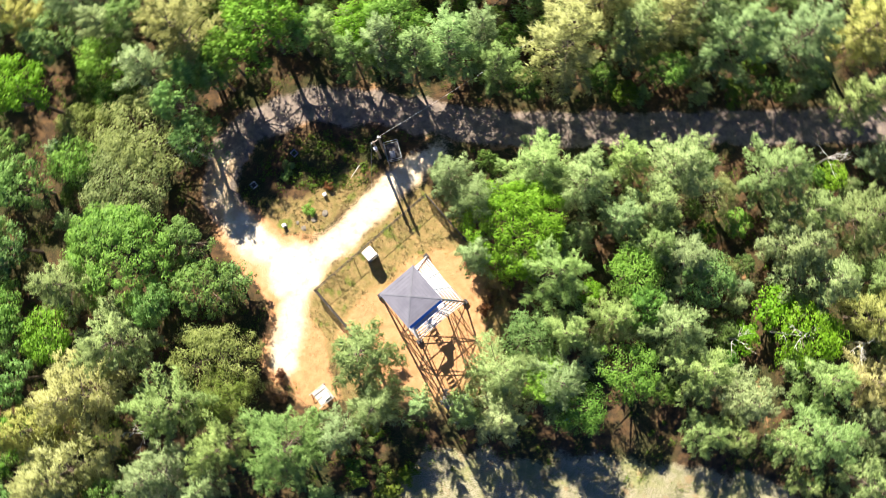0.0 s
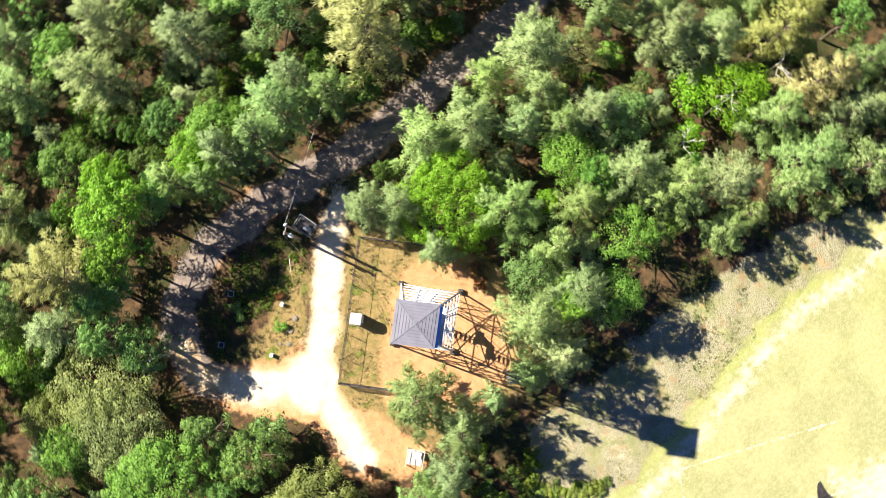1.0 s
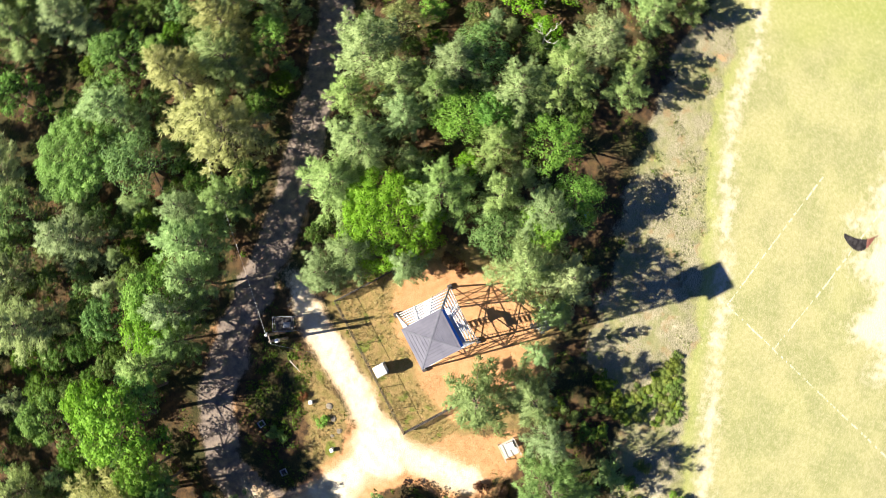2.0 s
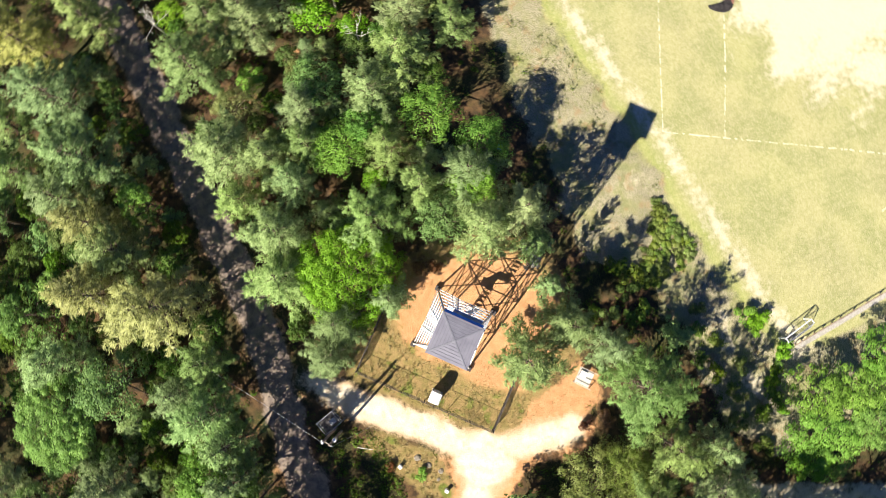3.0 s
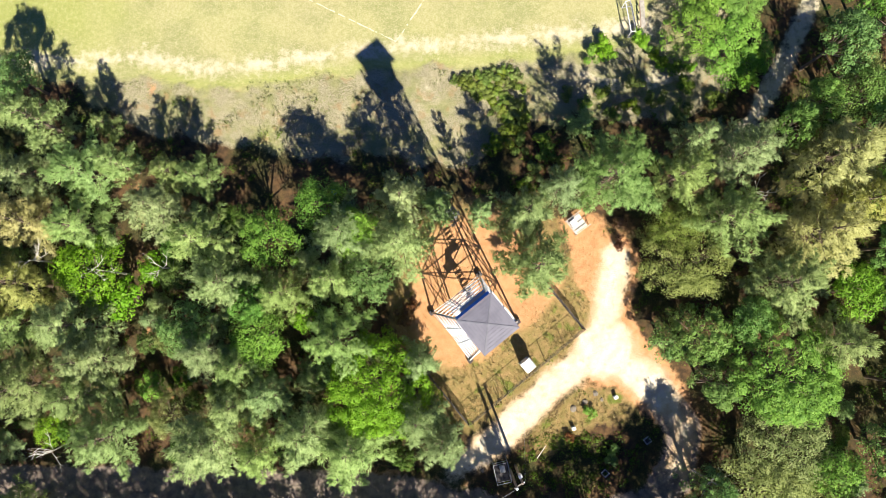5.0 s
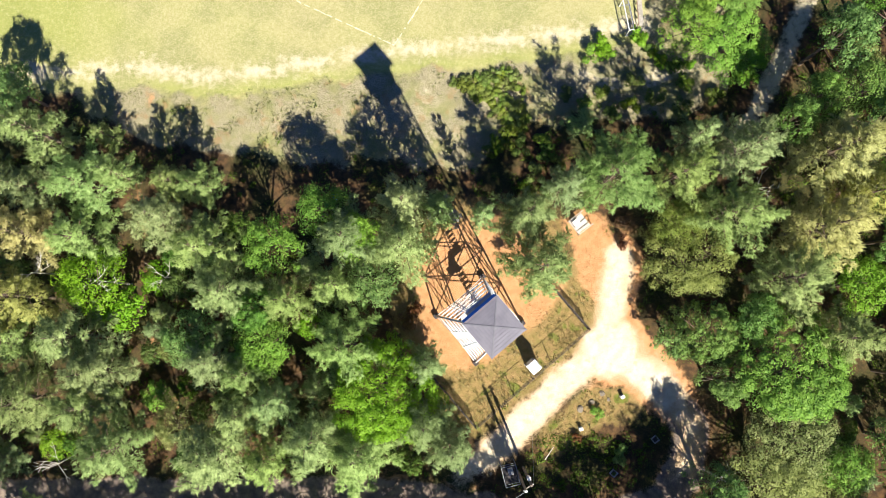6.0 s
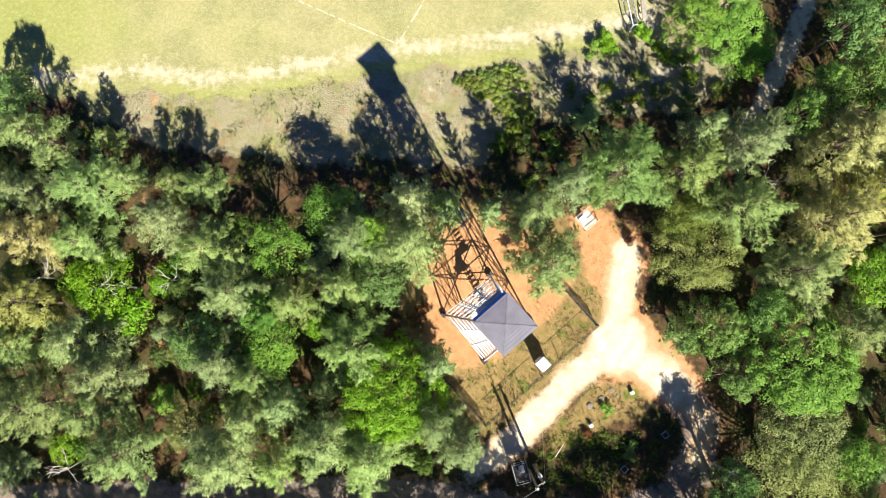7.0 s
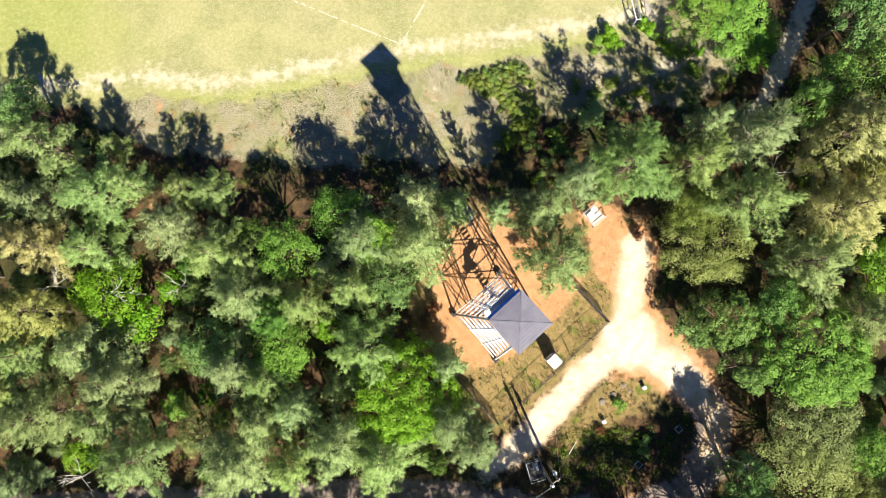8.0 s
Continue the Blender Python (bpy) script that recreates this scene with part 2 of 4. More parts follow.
def tube(bm, a, b, r0, r1=None, sides=8):
    """A round, tapered member from a to b."""
    a, b = Vector(a), Vector(b)
    d = b - a
    m = Matrix.Translation((a + b) / 2) @ d.to_track_quat("Z", "Y").to_matrix().to_4x4()
    bmesh.ops.create_cone(bm, cap_ends=True, segments=sides, radius1=r0, radius2=r0 if r1 is None else r1, depth=d.length, matrix=m)
    return bm


def soup(name, verts, per_face, normals=None):
    """A mesh of loose faces out of an array of corners, per_face corners each; leaves face upwards and may take soft normals."""
    verts = np.asarray(verts, dtype=np.float32).reshape(-1, 3)
    if normals is not None:
        v = verts.reshape(-1, per_face, 3).copy()
        flat = np.cross(v[:, 1] - v[:, 0], v[:, 2] - v[:, 0])[:, 2] < 0
        v[flat] = v[flat][:, ::-1]
        verts = v.reshape(-1, 3)
    count = len(verts) // per_face
    me = bpy.data.meshes.new(name)
    me.vertices.add(len(verts))
    me.vertices.foreach_set("co", verts.ravel())
    me.loops.add(len(verts))
    me.loops.foreach_set("vertex_index", np.arange(len(verts), dtype=np.int32))
    me.polygons.add(count)
    me.polygons.foreach_set("loop_start", np.arange(count, dtype=np.int32) * per_face)
    me.update(calc_edges=True)
    if normals is not None:
        me.normals_split_custom_set_from_vertices(np.repeat(unit(normals), per_face, 0).astype(np.float32).tolist())
    return me


def unit(v):
    return v / np.maximum(np.linalg.norm(v, axis=-1, keepdims=True), 1e-6)


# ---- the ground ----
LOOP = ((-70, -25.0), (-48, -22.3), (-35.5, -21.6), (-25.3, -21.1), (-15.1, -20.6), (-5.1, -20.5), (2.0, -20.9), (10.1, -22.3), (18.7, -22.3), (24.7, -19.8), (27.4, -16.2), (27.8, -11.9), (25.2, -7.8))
SPUR = ((2.0, -20.2), (6.4, -15.8), (10.5, -11.6), (13.6, -8.1), (16.5, -5.5), (18.3, -2.9), (18.8, 0.4), (19.6, 4.5), (19.8, 6.3))
JOIN = ((25.6, -8.4), (21.6, -5.6), (18.2, -3.6))
EDGE_PATH = ((-80, 20.0), (-55.7, 23.4), (-40.8, 24.0), (-34.0, 25.0), (-25.9, 24.1), (-18.4, 25.3), (-9.8, 27.1), (-4.8, 27.8), (3.8, 28.9), (10.0, 29.8), (16.2, 30.8), (21.8, 32.0))
TRAIL = ((41.5, 42), (39.3, 34.1), (37.5, 29.6), (35.1, 24.5), (33.3, 20.9), (31.0, 16.5))
SCRUB_EDGE = ((-90, 17.0), (-52.6, 20.5), (-41.3, 20.5), (-35.6, 17.0), (-25.7, 14.5), (-14.0, 14.0), (-6.0, 14.5), (4.0, 14.0), (8.1, 20.0), (13.0, 20.0), (18.0, 20.5), (24.0, 20.5), (31.0, 23.0), (33.0, 36.0))


FOOTPATH = ((-31.7, 21.6), (-33.3, 17.8), (-33.3, 13.4), (-32.0, 8.5), (-30.8, 4.3), (-30.4, -1.2), (-29.8, -6.0), (-27.6, -10.1), (-26.2, -13.1))


def away(px, py, line):
    """Distance from each point to a polyline."""
    best = np.full(px.shape, 1e9)
    for (ax, ay), (bx, by) in zip(line, line[1:]):
        dx, dy = bx - ax, by - ay
        t = np.clip(((px - ax) * dx + (py - ay) * dy) / (dx * dx + dy * dy), 0, 1)
        best = np.minimum(best, np.hypot(px - ax - t * dx, py - ay - t * dy))
    return best


def level(px, line):
    """Height of a polyline, read as y over x."""
    xs, ys = zip(*line)
    return np.interp(px, xs, ys)


def ripple(px, py, scale, seed):
    """Smooth wavy noise, about -1 to 1."""
    rng = np.random.RandomState(seed)
    out = np.zeros_like(px)
    for i in range(7):
        a, ph, f = rng.uniform(0, 6.28), rng.uniform(0, 6.28), scale * rng.uniform(0.6, 1.9)
        out += np.sin((px * math.cos(a) + py * math.sin(a)) * f + ph)
    return out / 3.5


def soft(d, half, fade):
    """1 inside half, falling to 0 over fade."""
    return np.clip((half + fade - d) / (2 * fade), 0, 1)


YARD = (4.9, -1.3)


def zones(px, py):
    """How much of each kind of ground lies at each point."""
    w = ripple(px, py, 0.9, 3)
    z = {}
    loop, spur, join = away(px, py, LOOP), away(px, py, SPUR), away(px, py, JOIN)
    # Stretch of road that takes the shade-lowered lane tone.
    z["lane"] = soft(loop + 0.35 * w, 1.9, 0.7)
    fork = np.hypot(px - 19.2, py + 4.0)
    lit = np.minimum(np.minimum(spur - 1.6, join - 2.0), fork - 3.2)
    z["gravel"] = soft(lit + 0.3 * w, 0.1, 0.85)
    z["tracks"] = 0.5 + 0.5 * np.sin(3.3 * spur + 1.2 * w)
    # East bend in duller gravel; the dull tone stands in for dappled shade.
    bend = away(px, py, LOOP[8:])
    z["gravel"] = np.maximum(z["gravel"], 0.8 * soft(bend + 0.5 * w, 1.5, 0.7))
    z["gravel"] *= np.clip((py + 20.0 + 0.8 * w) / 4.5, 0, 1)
    z["worn"] = soft(lit + 0.25 * w + 0.3 * ripple(px, py, 2.4, 19), -0.35, 0.6)
    z["worn"] = np.maximum(z["worn"], 0.6 * soft(bend + 0.5 * w, 1.0, 0.8))
    z["worn"] = z["worn"] * (1 - 0.32 * z.pop("tracks"))
    yard = np.hypot((px - YARD[0] - 1.0) / 1.1, (py - YARD[1] - 2.4) / 1.15)
    apron = away(px, py, ((19.5, -1.0), (18.0, 5.0), (16.2, 8.6)))
    z["soil"] = np.maximum(soft(yard + 0.5 * w, 7.6, 1.6), soft(apron + 0.6 * w, 2.4, 1.0))
    front = away(px, py, ((15.0, -0.5), (9.5, -5.4), (4.5, -10.0)))
    island = away(px, py, ((21.3, -9.0), (17.0, -10.4), (13.4, -13.6)))
    z["dry"] = np.maximum.reduce([soft(yard + 0.6 * w, 9.5, 1.5), soft(front, 3.5, 1.5), soft(island + 0.5 * w, 1.9, 1.0)])
    z["soil"] = np.maximum(z["soil"], soft(lit + 0.5 * w, 0.9, 0.9) * np.clip((px - 15) / 4, 0, 1))
    z["soil"] = np.maximum(z["soil"], 0.55 * soft(away(px, py, FOOTPATH) + 0.5 * w, 0.35, 0.5) * np.clip(0.75 + 0.6 * ripple(px, py, 0.5, 31), 0, 1))
    # Broken soil tone along the loop; its orange patches imitate sunlit ground.
    z["soil"] = np.maximum(z["soil"], 0.5 * soft(loop + 0.8 * w, 2.9, 0.9) * np.clip(0.6 + 0.7 * ripple(px, py, 0.6, 52), 0, 1))
    z["soil"] = z["soil"] * (1 - 0.85 * soft(front + 0.4 * w, 2.4, 1.4))
    path_y = level(px, EDGE_PATH)
    right = np.clip((22.5 + 0.02 * (py - 30) - px) / 1.0, 0, 1)
    z["turf"] = np.clip((py - path_y + 3.7 + 0.7 * w) / 2.4, 0, 1) * right
    z["lush"] = np.maximum(soft(np.hypot(px + 50, py - 33) + 2 * w, 14.0, 5.0), soft(np.abs(py - path_y + 2.0) + 0.4 * w, 0.7, 0.7) * np.clip((px + 36) / 6, 0, 1))
    z["sand"] = np.maximum(0.8 * soft(away(px, py, EDGE_PATH) + 0.4 * w + 0.35 * ripple(px, py, 2.6, 14), 0.9, 1.9), 0.9 * soft(np.hypot(px - 21.5, py - 31.5), 1.3, 0.9))
    z["sand"] = np.maximum(z["sand"], 0.75 * soft(np.hypot((px + 17) * 0.62, py - 51) + 1.5 * w + ripple(px, py, 0.8, 44), 11.0, 4.0))
    z["sand"] = np.maximum(z["sand"], 0.36 * soft(np.hypot(px + 2.0, (py - 21.0) * 0.6) + 0.8 * w, 2.8, 2.2))
    z["scrub"] = np.clip((py - level(px, SCRUB_EDGE) + 0.9 * w) / 2.0, 0, 1) * np.clip((34 - px) / 3, 0, 1)
    z["sand"] = np.maximum(z["sand"], 0.62 * soft(away(px, py, TRAIL) + 0.25 * w, 1.25, 0.5))
    z["sand"] = np.maximum(z["sand"], 0.55 * soft(away(px, py, ((15.5, 26.0), (18.5, 25.0), (22.0, 25.4), (27.5, 27.4))) + 0.7 * w, 0.7, 0.6))
    return z


def build_ground():
    far = np.array([80.0, 105, 150, 240, 450, 1000, 2400])
    xs = np.concatenate((-far[::-1], np.arange(-64, 64.01, 0.5), far))
    ys = np.concatenate((-far[::-1], np.arange(-64, 64.01, 0.5), far))
    px, py = np.meshgrid(xs, ys)
    z = zones(px, py)
    wild = 1 - np.clip(z["gravel"] + z["soil"] + z["turf"] + z["dry"] + z["lane"], 0, 1)
    height = wild * 0.10 * (ripple(px, py, 0.5, 8) + 0.6 * ripple(px, py, 1.7, 9)) * (np.hypot(px, py) < 90)
    nx, ny = len(xs), len(ys)
    index = np.arange(nx * ny).reshape(ny, nx)
    quads = np.stack((index[:-1, :-1], index[:-1, 1:], index[1:, 1:], index[1:, :-1]), -1).reshape(-1, 4)
    co = np.stack((px, py, height), -1).reshape(-1, 3)

    def mid(a):
        return a.reshape(-1)[quads].mean(1)

    kind = np.zeros(len(quads), int)
    kind[mid(z["turf"]) > 0.5] = 1
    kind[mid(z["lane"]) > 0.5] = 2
    kind[mid(z["gravel"]) > 0.5] = 2
    names = (
        ("ground", "brown leaf litter, red soil and dry grass on the forest floor", "ground"),
        ("sports_field", "pale yellow-green mown sports field with worn sandy patches", "field"),
        ("gravel_road", "single-lane cream gravel road looping through the forest", "road"),
    )
    for k, (name, label, category) in enumerate(names):
        mine = quads[kind == k]
        used, inverse = np.unique(mine, return_inverse=True)
        me = bpy.data.meshes.new(name)
        me.from_pydata(co[used].tolist(), [], inverse.reshape(-1, 4).tolist())
        for zone, values in z.items():
            a = me.attributes.new(zone, "FLOAT", "POINT")
            a.data.foreach_set("value", values.reshape(-1)[used].astype(np.float32))
        me.shade_smooth()
        tagged(part(name, me, GROUND), label, category, kind="structure")


build_ground()


# ---- trees ----
def pine_mesh(seed, tall=13.0, reach=3.2, dense=1.0):
    """Needle tufts of a pine on whorls of limbs, and its trunk with those limbs."""
    rng = np.random.RandomState(seed)
    wood = bmesh.new()
    lean = rng.uniform(-0.35, 0.35, 2)
    top = Vector((lean[0], lean[1], tall))
    tube(wood, (0, 0, -0.3), top * 0.55, 0.17, 0.11, 7)
    tube(wood, top * 0.55, top, 0.11, 0.02, 6)
    spots, heads = [], []
    h = tall * rng.uniform(0.17, 0.26)
    turn = rng.uniform(0, 6.28)
    lop = rng.uniform(0, 6.28)
    while h < tall * 0.985:
        f = max(0.0, h / tall - 0.18) / 0.82
        profile = (0.55 + 0.45 * min(1, f / 0.25)) * (1 - max(0, f - 0.25) / 0.75) ** 0.62
        for k in range(rng.randint(4, 6)):
            turn += 2.4 + rng.uniform(-0.5, 0.5)
            rise = -0.05 + 0.75 * f + rng.uniform(-0.2, 0.25)
            length = max(0.4, reach * profile * rng.uniform(0.62, 1.15) * (1 + 0.18 * math.cos(turn - lop)))
            way = np.array((math.cos(turn), math.sin(turn), math.tan(rise)))
            way /= np.linalg.norm(way)
            root = np.array((lean[0] * h / tall, lean[1] * h / tall, h + rng.uniform(-0.25, 0.25)))
            if length > 1.0:
                a = Vector(root)
                tube(wood, a, a + Vector(way) * length * 0.85, 0.04, 0.012, 4)
            # sprays: side twigs leave the limb and carry tufts to their tips
            side = np.array((-way[1], way[0], 0.0))
            side /= np.linalg.norm(side)
            twigs = max(2, int(dense * 5.6 * length))
            s = np.linspace(0.24, 1.0, twigs) + rng.uniform(-0.04, 0.04, twigs)
            flip = np.where(np.arange(twigs) % 2, 1.0, -1.0)
            reachout = (0.14 + 0.33 * length * (1.08 - s)) * rng.uniform(0.6, 1.15, twigs)
            twig_way = unit(way * 0.75 + flip[:, None] * side * 0.75 + np.array((0, 0, 0.12)))
            base = root + s[:, None] * length * way
            base[:, 2] += 0.16 * s * s * length
            for along in (0.25, 0.6, 0.92):
                p = base + twig_way * (reachout * along)[:, None]
                spots.append(p + rng.normal(0, 0.09, p.shape))
                heads.append(unit(twig_way + np.array((0, 0, 0.3))))
        h += tall * rng.uniform(0.06, 0.085)
    p, hd = np.concatenate(spots), np.concatenate(heads)
    blades = 6
    p = np.repeat(p, blades, 0)
    d = unit(np.repeat(hd, blades, 0) + rng.normal(0, 0.5, p.shape))
    across = unit(np.cross(d, rng.normal(0, 1, p.shape) + np.array((0, 0, 1.2))))
    size = rng.uniform(0.22, 0.42, (len(p), 1))
    width = rng.uniform(0.026, 0.046, (len(p), 1))
    p = p + rng.normal(0, 0.07, p.shape)
    corners = np.stack((p - across * width, p + across * width, p + d * size), 1)
    away_from_stem = unit(p * np.array((1, 1, 0)) + 1e-4)
    soft_way = d * 0.5 + away_from_stem * 0.3 + np.array((0, 0, 0.72)) + rng.normal(0, 0.16, p.shape)
    return wood, soup("crown", corners, 3, soft_way)


def broad_mesh(seed, tall=11.0, reach=3.6, clumps=90, leaves=52, leaf=0.125):
    """Leaves of a broad tree in uneven clumps, and its trunk with limbs."""
    rng = np.random.RandomState(seed)
    wood = bmesh.new()
    fork = Vector((rng.uniform(-0.3, 0.3), rng.uniform(-0.3, 0.3), tall * 0.42))
    tube(wood, (0, 0, -0.3), fork, 0.24, 0.17, 8)
    lobes = [(rng.uniform(0, 6.28), rng.uniform(0.25, 0.4)) for _ in range(5)]
    spots, sizes = [], []
    for k in range(clumps):
        a = k * 2.39996 + rng.uniform(-0.4, 0.4)
        u = (k + 0.5) / clumps
        r = math.sqrt(u) * reach
        bulge = 1 + sum(0.16 * math.cos(a - b) ** 3 * (1 if i % 2 else -1) for i, (b, _) in enumerate(lobes))
        r *= bulge * rng.uniform(0.86, 1.06)
        dome = math.sqrt(max(0.0, 1 - min(1, r / (reach * 1.12)) ** 2))
        z = tall * (0.46 + 0.48 * dome) + rng.uniform(-0.9, 0.25)
        spots.append((r * math.cos(a), r * math.sin(a), z))
        sizes.append(rng.uniform(0.45, 0.9))
        if k % 5 == 0:
            tube(wood, fork, Vector(spots[-1]) - Vector((0, 0, 0.2)), 0.09, 0.02, 4)
    p = np.repeat(np.array(spots), leaves, 0)
    s = np.repeat(np.array(sizes), leaves)[:, None]
    out = unit(rng.normal(0, 1, p.shape) + np.array((0, 0, 0.45)))
    p = p + out * s * np.cbrt(rng.uniform(0.2, 1, s.shape)) * np.array((1, 1, 0.75))
    normal = unit(out + rng.normal(0, 0.55, p.shape) + np.array((0, 0, 0.5)))
    u = unit(np.cross(normal, rng.normal(0, 1, p.shape)))
    v = np.cross(normal, u)
    size = leaf * rng.uniform(0.7, 1.35, (len(p), 1))
    corners = np.stack((p - u * size, p - v * size * 0.7, p + u * size, p + v * size * 0.7), 1)
    soft_way = out * 1.0 + normal * 0.2 + np.array((0, 0, 0.25)) + rng.normal(0, 0.1, p.shape)
    return wood, soup("crown", corners, 4, soft_way)


FAR_OFF = Matrix.Translation((0, 0, 0))


def make_tree(name, wood, crown, leafage, label, category, group):
    root = thing(name, FAR_OFF, label, category, group)
    part("trunk", wood, BARK, root)
    part("crown", crown, leafage, root)
    return root


PINE_KINDS = [make_tree("pine_tree", *pine_mesh(20 + i, 11.6 + 0.6 * (i % 3)), NEEDLE, "grey-green pine with feathery tufts on the forest floor", "tree", "forest trees") for i in range(6)]
PALE_KINDS = [make_tree("pine_tree", *pine_mesh(40 + i, 12.6, 3.6, 1.15), NEEDLE_PALE, "yellowish pale pine with thin open crown", "tree", "forest trees") for i in range(3)]
LEAF_KINDS = [make_tree("broadleaf_tree", *broad_mesh(60 + i, leaves=78, leaf=0.10), LEAF, "bright green broadleaf tree with a full lumpy crown", "tree", "forest trees") for i in range(4)]
SMALL_PINES = [make_tree("pine_tree", *pine_mesh(140 + i, 9.6, 2.2, 0.62), NEEDLE, "young grey-green pine between the taller trees", "tree", "forest trees") for i in range(3)]
SMALL_LEAVES = [make_tree("broadleaf_tree", *broad_mesh(160 + i, 7.0, 2.2, 38, 48), LEAF if i % 2 else LEAF_DARK, "young green broadleaf tree between taller trees", "tree", "forest trees") for i in range(4)]
DARK_KINDS = [make_tree("broadleaf_tree", *broad_mesh(80 + i, leaves=62, leaf=0.11), LEAF_DARK, "dark green broadleaf tree with a dense crown", "tree", "forest trees") for i in range(4)]

GREEN_KINDS = [make_tree("broadleaf_tree", *broad_mesh(220 + i, 9.2, 2.6, 64, 84, 0.08), LEAF_DARK if i % 2 else LEAF, "mid-green broadleaf tree with a rounded crown", "tree", "forest trees") for i in range(4)]
OLIVE_KINDS = [make_tree("broadleaf_tree", *broad_mesh(240 + i, 9.0, 3.8, 130, 92, 0.072), LEAF_OLIVE, "olive green small-leaved tree with a broad crown", "tree", "forest trees") for i in range(3)]
BIG_PINES = [make_tree("pine_tree", *pine_mesh(280 + i, 13.5, 4.8, 1.15), NEEDLE, "large grey-green pine with long feathery limbs", "tree", "forest trees") for i in range(2)]
BIG_LEAVES = [make_tree("broadleaf_tree", *broad_mesh(260 + i, 11.5, 5.3, 210, 120, 0.088), LEAF if i else LEAF_DARK, "tall full-crowned broadleaf tree beside the clearing", "tree", "forest trees") for i in range(2)]
SHADED_KINDS = [make_tree("broadleaf_tree", *broad_mesh(200 + i), LEAF_SHADED, "deep green broadleaf tree in the shade of pines", "tree", "forest trees") for i in range(3)]

PINES_SOUTH = ((0.8, -49.5, 3.7), (11.0, -45.3, 3.1), (15.1, -41.1, 3.8), (5.9, -39.2, 3.2), (-7.7, -38.1, 3.2), (-23.1, -31.9, 3.2), (-33.1, -28.8, 4.3), (-0.3, -28.7, 2.6), (-25.8, -28.6, 4.5), (-15.7, -28.6, 3.6), (38.4, -28.0, 2.4), (15.7, -27.9, 2.2), (2.9, -26.8, 3.8), (33.9, -23.7, 3.0), (-39.0, -22.7, 2.8), (-16.0, -15.9, 2.6), (-20.4, -15.4, 3.8), (-30.5, -15.3, 3.9), (-7.0, -14.9, 3.7))
PINES_MIDDLE = ((2.4, -13.5, 2.6), (-11.2, -13.3, 3.6), (-0.2, -11.7, 3.1), (-18.0, -11.3, 2.7), (-33.6, -11.0, 3.1), (-39.9, -10.8, 4.0), (-15.3, -9.9, 2.5), (-32.6, -7.8, 3.3), (-17.7, -7.2, 2.7), (-21.6, -6.0, 3.1), (-0.4, -5.8, 2.2), (-41.2, -4.7, 3.3), (-35.1, -4.6, 3.6), (40.3, -1.3, 3.2), (-14.7, 0.2, 2.5), (-20.4, 0.7, 3.9), (-9.5, 1.5, 2.5))
PINES_NORTH = ((34.9, 4.0, 4.4), (10.5, 4.4, 3.8), (8.9, 9.4, 3.2), (-23.2, 4.5, 3.4), (-2.9, 5.6, 3.5), (-35.8, 5.6, 3.4), (-8.9, 6.0, 3.6), (-28.1, 7.9, 3.1), (4.5, 9.1, 1.6), (28.9, 10.3, 4.2), (-40.9, 10.4, 2.6), (-35.8, 10.9, 3.6), (-24.1, 11.2, 2.5), (-27.4, 11.6, 2.0), (-32.4, 12.1, 2.2), (12.8, 12.7, 2.4), (17.6, 13.6, 5.0), (-39.9, 15.5, 3.2), (-34.2, 16.3, 1.5), (29.9, 16.4, 3.4), (25.2, 17.8, 2.0), (-3.6, 10.0, 3.0), (0.4, 9.4, 2.0), (24.0, 14.0, 3.0))
PALE_PINES = ((-12.8, -32.7, 3.3), (-19.4, -29.8, 3.3), (-38.8, -29.1, 3.9), (46.5, -28.3, 2.8), (-9.0, -27.3, 5.0), (29.2, -26.4, 4.6), (-40.9, -0.8, 3.9), (-40.6, 5.3, 3.4), (37.0, 9.0, 4.4), (38.9, 16.5, 4.8), (42.0, 12.4, 3.4))
GREY_PINES = ((-8.2, -4.4, 4.6),)
BROADLEAVES = ((8.9, -28.9, 3.1), (21.4, -28.2, 4.1), (45.5, -20.5, 3.6), (20.2, -31.5, 3.0))
GREEN_TREES = ((-3.5, -34.4, 3.1), (12.0, -28.6, 2.7), (18.1, -28.0, 2.5), (38.7, -24.4, 2.6), (40.9, -14.0, 2.7), (-16.3, -4.7, 2.9), (-23.7, -4.3, 2.8), (-34.6, 0.9, 3.1), (-5.9, 1.9, 2.6), (42.2, 3.8, 2.9), (-16.1, 5.5, 2.9), (-7.5, 6.7, 2.4), (-11.2, 9.3, 2.6), (42.0, 23.2, 2.7))
DARK_LEAVES = ((4.7, -45.3, 2.8), (-13.5, -39.8, 3.1), (23.2, -36.1, 2.8), (12.5, -33.5, 2.4), (36.1, -29.1, 2.5), (43.9, -26.3, 3.1), (-19.8, -25.2, 2.2), (26.7, -23.7, 2.5), (28.7, -16.9, 2.5), (29.0, -6.3, 2.8), (-17.3, -1.5, 2.4), (27.2, -1.6, 3.0), (31.5, 0.0, 2.7), (34.7, 19.7, 2.2), (37.1, 22.2, 2.4), (38.9, 27.9, 3.1))
OLIVE_TREES = ((40.9, -17.5, 2.8), (34.7, -16.4, 4.9), (-25.7, -13.4, 2.2), (36.2, -12.3, 4.7), (-25.9, -5.1, 1.7), (25.9, 4.7, 4.5), (24.6, 9.2, 2.7), (42.9, 27.1, 2.4))
SAPLINGS = ((25.0, -2.6, 1.9), (-31.4, -1.4, 2.1), (-34.0, 3.3, 1.6))
